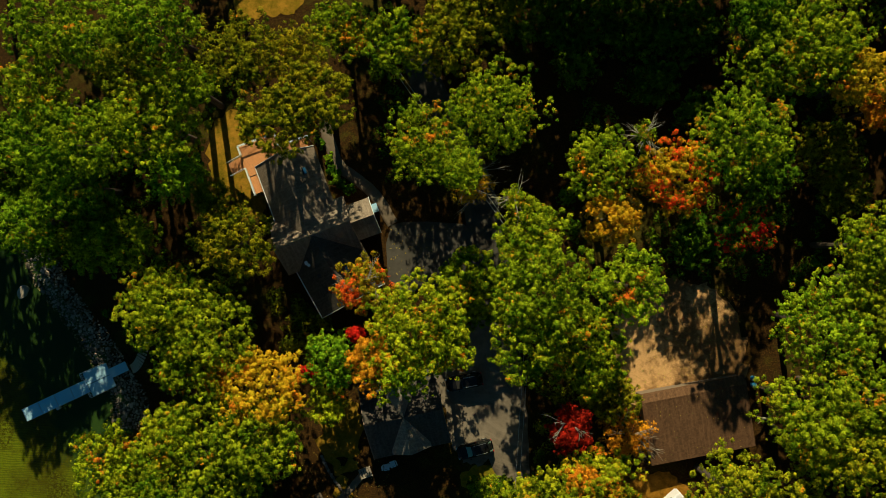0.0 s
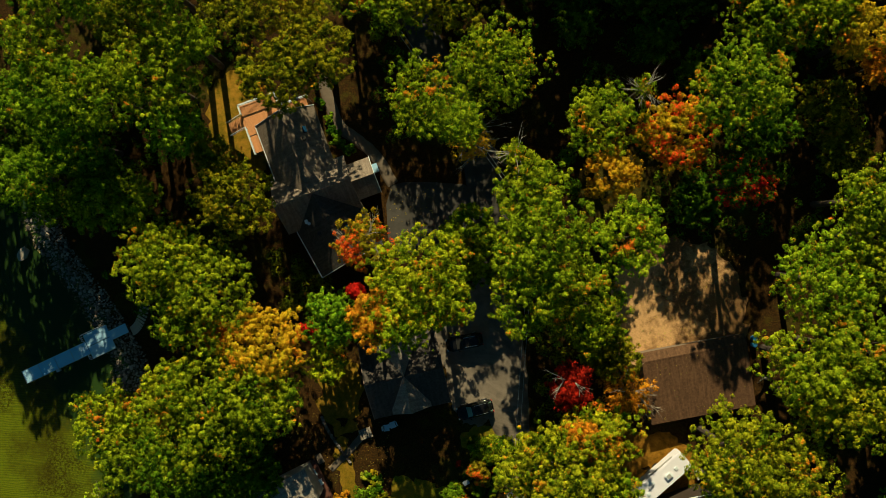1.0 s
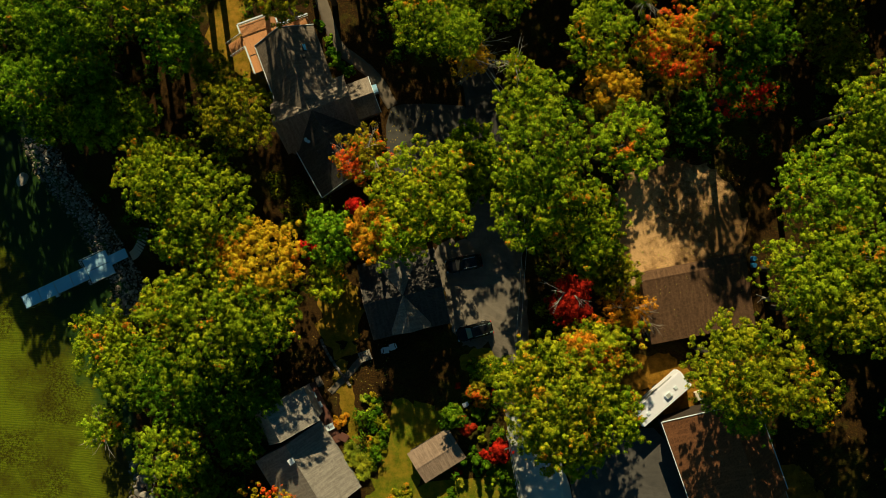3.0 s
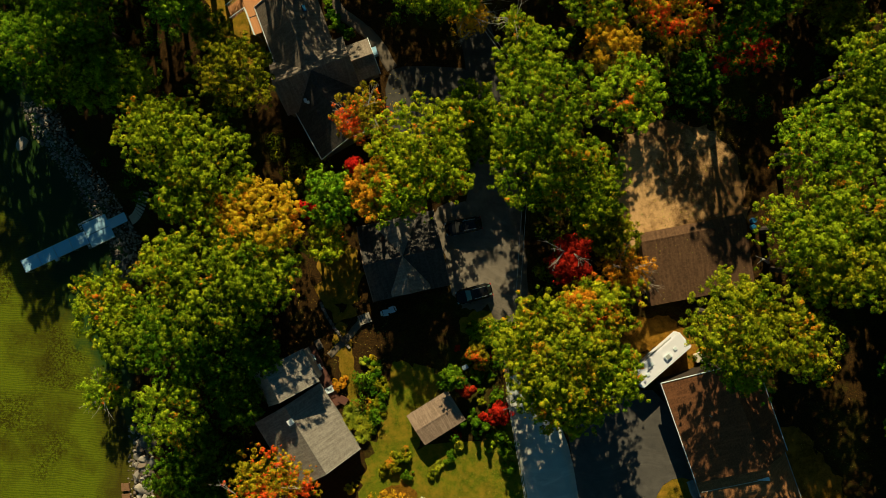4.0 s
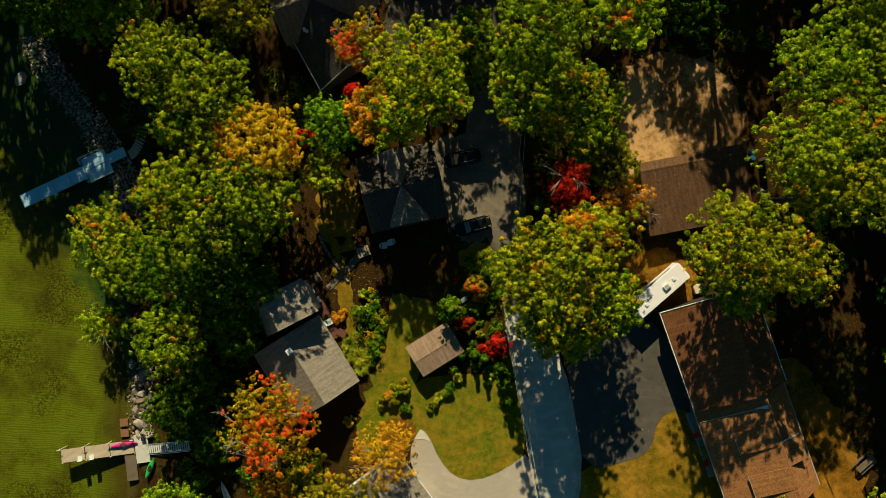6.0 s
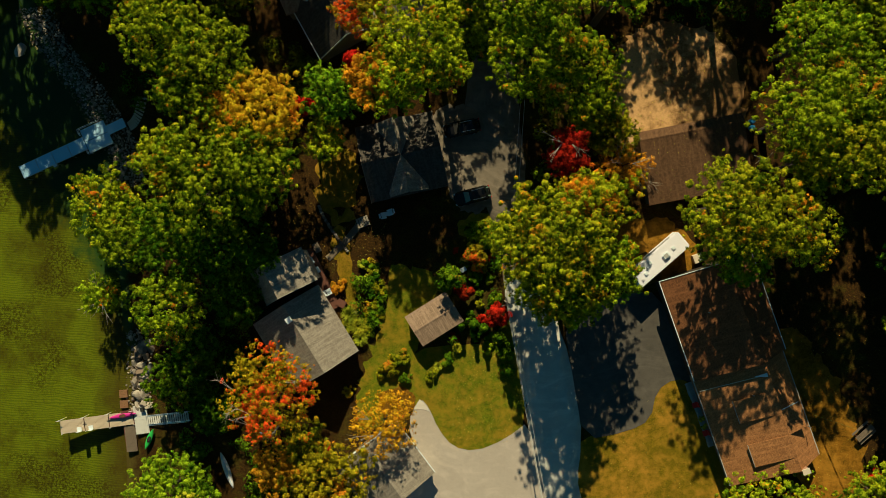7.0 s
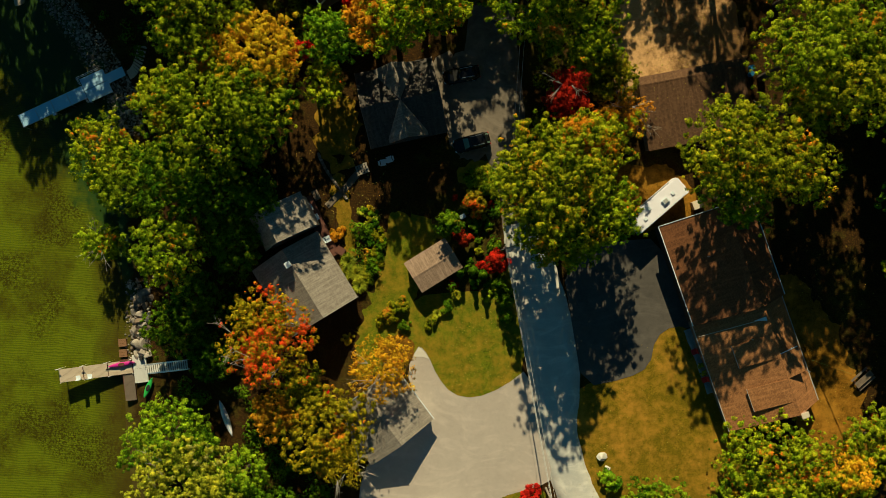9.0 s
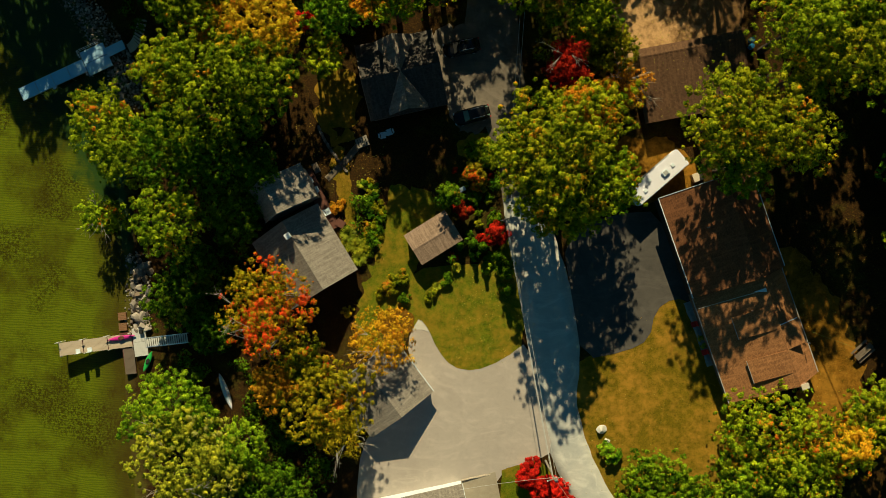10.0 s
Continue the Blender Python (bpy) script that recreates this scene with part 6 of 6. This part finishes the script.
def cable(a, b, sag, r, label, material=WIRE):
    a, b = Vector(a), Vector(b)
    bm = bmesh.new()
    side = (b - a).cross(Vector((0, 0, 1))).normalized() * r
    up = Vector((0, 0, r))
    last = None
    for i in range(13):
        t = i / 12
        q = a.lerp(b, t) - Vector((0, 0, sag * 4 * t * (1 - t)))
        ring = [bm.verts.new(q + d) for d in (side, up, -side, -up)]
        if last:
            for k in range(4):
                bm.faces.new((last[k], last[(k + 1) % 4], ring[(k + 1) % 4], ring[k]))
        last = ring
    tagged(obj("cable", bm, material), label, "cable", "overhead cables")


for (x1, y1, h1), (x2, y2, h2) in zip(POLES, POLES[1:]):
    for off, dz in ((-0.25, -0.1), (0.25, -0.15)):
        cable((x1 + off, y1, gz(x1, y1) + h1 + dz), (x2 + off, y2, gz(x2, y2) + h2 + dz), 0.9, 0.02, "slack overhead power cable between poles")
cable((8.2, -38.9, gz(8.2, -38.9) + 5.6), (13.6, -69.5, gz(13.6, -69.5) + 7.2), 1.4, 0.05, "thick slack telephone cable between poles")
cable((13.6, -69.5, gz(13.6, -69.5) + 8.0), (2.5, -72.5, gz(2.5, -72.5) + 3.4), 0.5, 0.02, "service cable to the white trimmed house")
cable((13.6, -69.5, gz(13.6, -69.5) + 8.0), (24, -84, gz(24, -84) + 8.0), 0.7, 0.02, "slack overhead power cable along the road")
cable((45.5, -52.5, gz(45.5, -52.5) + 2.8), (51.6, -54.6, gz(51.6, -54.6) + 0.8), 0.3, 0.015, "thin green line from the long house to the picnic table", LINE_GREEN)

# ---- garden furniture and small things ----
def garden_chair(x, y, z, turn, label, group="garden chairs"):
    e = thing("garden_chair", x, y, z, turn, label, "chair", group)
    part("seat", boxed((0, 0, 0.36), (0.6, 0.62, 0.05), None, 0.015), WHITE, e)
    part("backrest", boxed((0, 0.36, 0.68), (0.58, 0.06, 0.7), Matrix.Rotation(radians(-14), 4, "X"), 0.015), WHITE, e)
    for s in (-1, 1):
        part("armrest", boxed((s * 0.34, 0.02, 0.6), (0.13, 0.75, 0.04), None, 0.01), WHITE, e)
        for q in (-0.27, 0.3):
            part("leg", boxed((s * 0.3, q, 0.29), (0.06, 0.08, 0.6)), WHITE, e)


def cottage_deck():
    e = thing("deck", -15.45, -36.2, gz(-15, -36), -63.9, "narrow dark red deck along the cottage wall", "deck")
    fr = part("joist", boxed((0, 0, 0.3), (8.2, 1.5, 0.24)), DARK_WOOD, e)
    lay_boards(fr, 8.4, 1.7, True, 0.45, Matrix(), DARK_WOOD)
    for q in (-3.6, 0, 3.6):
        for s in (-0.7, 0.7):
            part("post", boxed((q, s, 0.0), (0.12, 0.12, 0.6)), DARK_WOOD, e)
    part("step", boxed((-3.9, 1.3, 0.2), (1.3, 0.8, 0.3), None, 0.02), SIDING, e, "weathered wooden step")


cottage_deck()
dz_ = gz(-15, -36) + 0.47
for x, y, a in ((-16.65, -33.9, 28), (-16.55, -35.2, 118), (-15.85, -35.0, 118), (-15.0, -38.1, 118), (-14.35, -37.8, 118)):
    garden_chair(x, y, dz_, a, "white garden chair on the dark red deck")
for x, y, a in ((-7.3, -28.0, 100), (-6.5, -27.6, -70)):
    garden_chair(x, y, gz(x, y), a, "white garden chair on the shaded lawn", "lawn chairs")
tb = thing("side_table", -6.9, -27.8, gz(-6.9, -27.8), 10, "small white table between two garden chairs", "table")
part("tabletop", boxed((0, 0, 0.45), (0.5, 0.5, 0.04), None, 0.01), WHITE, tb)
for sx in (-0.2, 0.2):
    for sy in (-0.2, 0.2):
        part("leg", boxed((sx, sy, 0.215), (0.05, 0.05, 0.43)), WHITE, tb)

st_ = thing("wooden_steps", -10.0, -28.8, gz(-10, -28.8), 20, "weathered grey wooden garden steps", "steps")
for k in range(5):
    part("tread", boxed((-0.7 + 0.34 * k, 0, 0.1 + 0.11 * k), (0.26, 1.3, 0.06), None, 0.01), POLE_WOOD, st_)
for s in (-0.58, 0.58):
    part("stringer", boxed((0, s, 0.2), (1.6, 0.08, 0.4)), POLE_WOOD, st_)



def dead_trunk():
    x, y = 39.6, -21.2
    e = thing("dead_tree", x, y, gz(x, y) - 0.2, 0, "bare pale dead trunk leaning beside the outbuilding", "dead tree")
    part("trunk", beam(bmesh.new(), (1.6, -0.4, 0), (0.2, 0.1, 1.6), 0.22, 0.14, 8), TWIG, e)
    for a, b in (((0.2, 0.1, 1.6), (-0.9, 0.5, 2.2)), ((0.2, 0.1, 1.6), (-0.7, -0.5, 2.1)), ((0.9, -0.15, 0.8), (1.5, 0.9, 1.8))):
        part("branch", beam(bmesh.new(), a, b, 0.11, 0.03, 6), TWIG, e)


dead_trunk()


def stone_wall():
    e = thing("stone_wall", -13.8, -30.0, gz(-13.8, -30), 0, "low curved retaining wall of pale garden stones", "wall")
    inv = e.matrix_basis.inverted()
    rng = np.random.default_rng(8)
    for i in range(34):
        t = i / 33
        x = -15.7 + 3.7 * t ** 1.25
        y = -26.8 - 5.8 * t
        o = new("stone", STONES[rng.integers(6)])
        o.parent = e
        o.matrix_basis = inv @ pose(x, y, gz(x, y) + 0.14, 0, 0, rng.uniform(0, 360)) @ Matrix.Diagonal((0.42, 0.38, 0.55, 1))


stone_wall()
ribbon("path", [(-14.6, -33.6), (-13.4, -32.4), (-12.2, -31.2), (-10.6, -29.3)], 0.9, PAVER, 0.04, "stepping path of pale flat stones in the garden")


def picnic_bench(x, y, turn):
    e = thing("picnic_table", x, y, gz(x, y), turn, "weathered dark wooden picnic table with two benches", "table")
    for k in range(4):
        part("tabletop_board", boxed((0, -0.3 + 0.2 * k, 0.74), (2.6, 0.18, 0.05), None, 0.01), SIDING, e)
    for s in (-1, 1):
        part("bench", boxed((0, s * 0.75, 0.44), (2.6, 0.28, 0.05), None, 0.01), SIDING, e)
        part("leg_frame", boxed((s * 1.0, 0, 0.4), (0.09, 1.5, 0.09)), DARK_WOOD, e)
        for q in (-0.4, 0.4):
            part("leg", boxed((s * 1.0, q, 0.36), (0.09, 0.09, 0.76)), DARK_WOOD, e)


picnic_bench(52.7, -55.1, 42)


def barrel(x, y, material, label, r=0.32, h=0.95):
    e = thing("barrel", x, y, gz(x, y), 0, label, "barrel")
    bm = bmesh.new()
    for z0, z1, r0, r1 in ((0, 0.1, 0.9, 1.0), (0.1, 0.45, 1.0, 1.04), (0.45, 0.5, 1.08, 1.08), (0.5, 0.9, 1.04, 1.0), (0.9, 1.0, 1.0, 0.9)):
        bmesh.ops.create_cone(bm, cap_ends=True, segments=18, radius1=r * r0, radius2=r * r1, depth=(z1 - z0) * h, matrix=pose(0, 0, (z0 + z1) / 2 * h))
    part("body", bm, material, e)
    bm = bmesh.new()
    bmesh.ops.create_cone(bm, cap_ends=True, segments=18, radius1=r * 0.92, radius2=r * 0.88, depth=0.05, matrix=pose(0, 0, h + 0.02))
    part("lid", bm, material, e)


barrel(38.9, -16.3, BLUE_P, "blue plastic barrel at the outbuilding's corner")
barrel(38.9, -17.1, BLUE_P, "blue plastic barrel at the outbuilding's corner")


def crate(x, y, s, turn, material, label, name="storage_box"):
    e = thing(name, x, y, gz(x, y), turn, label, "box")
    part("body", boxed((0, 0, s[2] / 2), s, None, 0.03), material, e)
    part("lid", boxed((0, 0, s[2] + 0.04), (s[0] + 0.08, s[1] + 0.08, 0.08), None, 0.03), material, e)


for x, y in ((-42.5, -51.7), (-42.4, -53.1)):
    bx_ = thing("timber_crib", x, y, gz(x, y) - 0.1, 5, "low brown timber crib on the stony bank", "planter")
    for k in range(5):
        part("plank", boxed((0, -0.42 + 0.21 * k, 0.45), (1.1, 0.19, 0.06), None, 0.01), CRIB_WOOD, bx_)
    for q in (-0.5, 0.5):
        part("rail", boxed((q, 0, 0.2), (0.09, 1.0, 0.46)), CRIB_WOOD, bx_)
crate(32.3, -33.4, (1.2, 1.0, 0.9), 20, CREAM, "pale wooden box beside the travel trailer")
crate(2.9, -34.9, (0.7, 0.5, 0.6), 30, WHITE, "small white box among the shrubs")
crate(-9.0, 5.1, (1.0, 1.5, 1.1), -70, DOCK_BLUE, "pale blue-grey utility box beside the porch")
crate(-12.8, -39.3, (1.1, 0.9, 0.4), -30, DARK_WOOD, "low reddish planter beside the deck")
crate(-21.7, -56.4, (0.6, 0.6, 0.6), 10, GREY_P, "small grey tub under the maple")
crate(-23.0, -56.2, (0.6, 0.6, 0.6), 20, GREY_P, "small grey tub under the maple")
for x, y in ((33.2, -51.9), (34.5, -55.4), (-16.1, 12.75)):
    c_ = thing("patio_chair", x - 1.2, y, gz(x, y) if x > 0 else 6.03, 20, "red cushioned chair beside the long house" if x > 0 else "red cushioned chair on the cedar deck", "chair", "patio chairs")
    part("seat", boxed((0, 0, 0.42), (0.7, 0.7, 0.14), None, 0.05), RED_P, c_)
    part("backrest", boxed((0.33, 0, 0.75), (0.12, 0.7, 0.6), None, 0.05), RED_P, c_)
    for sx in (-0.28, 0.28):
        for sy in (-0.28, 0.28):
            part("leg", boxed((sx, sy, 0.18), (0.05, 0.05, 0.36)), RUBBER, c_)


# ---- fallen leaves ----
def fallen(n, seed, place, label, size=0.09):
    """Single leaves that lie on a surface; place(u, v) gives a point for two numbers from 0 to 1."""
    rng = np.random.default_rng(seed)
    vs, fs = [], []
    for i in range(n):
        p = Vector(place(rng.uniform(), rng.uniform()))
        a = rng.uniform(0, 6.28)
        d, w = Vector((math.cos(a), math.sin(a), rng.uniform(-0.2, 0.2))) * size * rng.uniform(0.6, 1.3), Vector((-math.sin(a), math.cos(a), rng.uniform(-0.2, 0.2))) * size * 0.6
        vs += [p - d, p + w + Vector((0, 0, 0.02)), p + d, p - w + Vector((0, 0, 0.02))]
        fs += [(4 * i, 4 * i + 1, 4 * i + 2), (4 * i, 4 * i + 2, 4 * i + 3)]
    tagged(new("fallen_leaves", cloud_mesh("fallen_leaves", np.array([v[:] for v in vs]), np.array(fs), LEAF_DRY)), label, "leaves", kind="stuff")


def on_ground(x0, x1, y0, y1):
    def at(u, v):
        x, y = x0 + (x1 - x0) * u, y0 + (y1 - y0) * v
        return x, y, gz(x, y) + 0.075
    return at


def on_slope(ob, x0, x1, y0, y1, z0, z1):
    m = ob.matrix_basis.copy()
    return lambda u, v: m @ Vector((x0 + (x1 - x0) * u, y0 + (y1 - y0) * v, z0 + (z1 - z0) * v + 0.05))


fallen(520, 21, on_ground(1.5, 10.5, -57.0, -45), "scattered yellow and tan leaves on the lawn", 0.055)
fallen(260, 22, on_ground(17.5, 36, -78, -51), "scattered yellow and tan leaves on the dry lawn", 0.055)
fallen(90, 23, on_ground(-7, -1, -5, 3), "few pale leaves on the asphalt drive", 0.08)
fallen(500, 24, on_ground(22, 38, -18, -5), "fallen leaves on the sandy clearing", 0.08)
fallen(500, 26, on_ground(-22, -7, -44, -26), "fallen leaves on the garden path and beds", 0.075)
fallen(500, 27, on_ground(45, 58, -66, -38), "fallen orange leaves on the ground", 0.055)
fallen(60, 28, on_slope(barn_ob, -6.2, 6.2, -4.3, 3.3, 6.9 - 4.6, 7.95 - 4.6), "pale leaves scattered on the brown roof", 0.06)
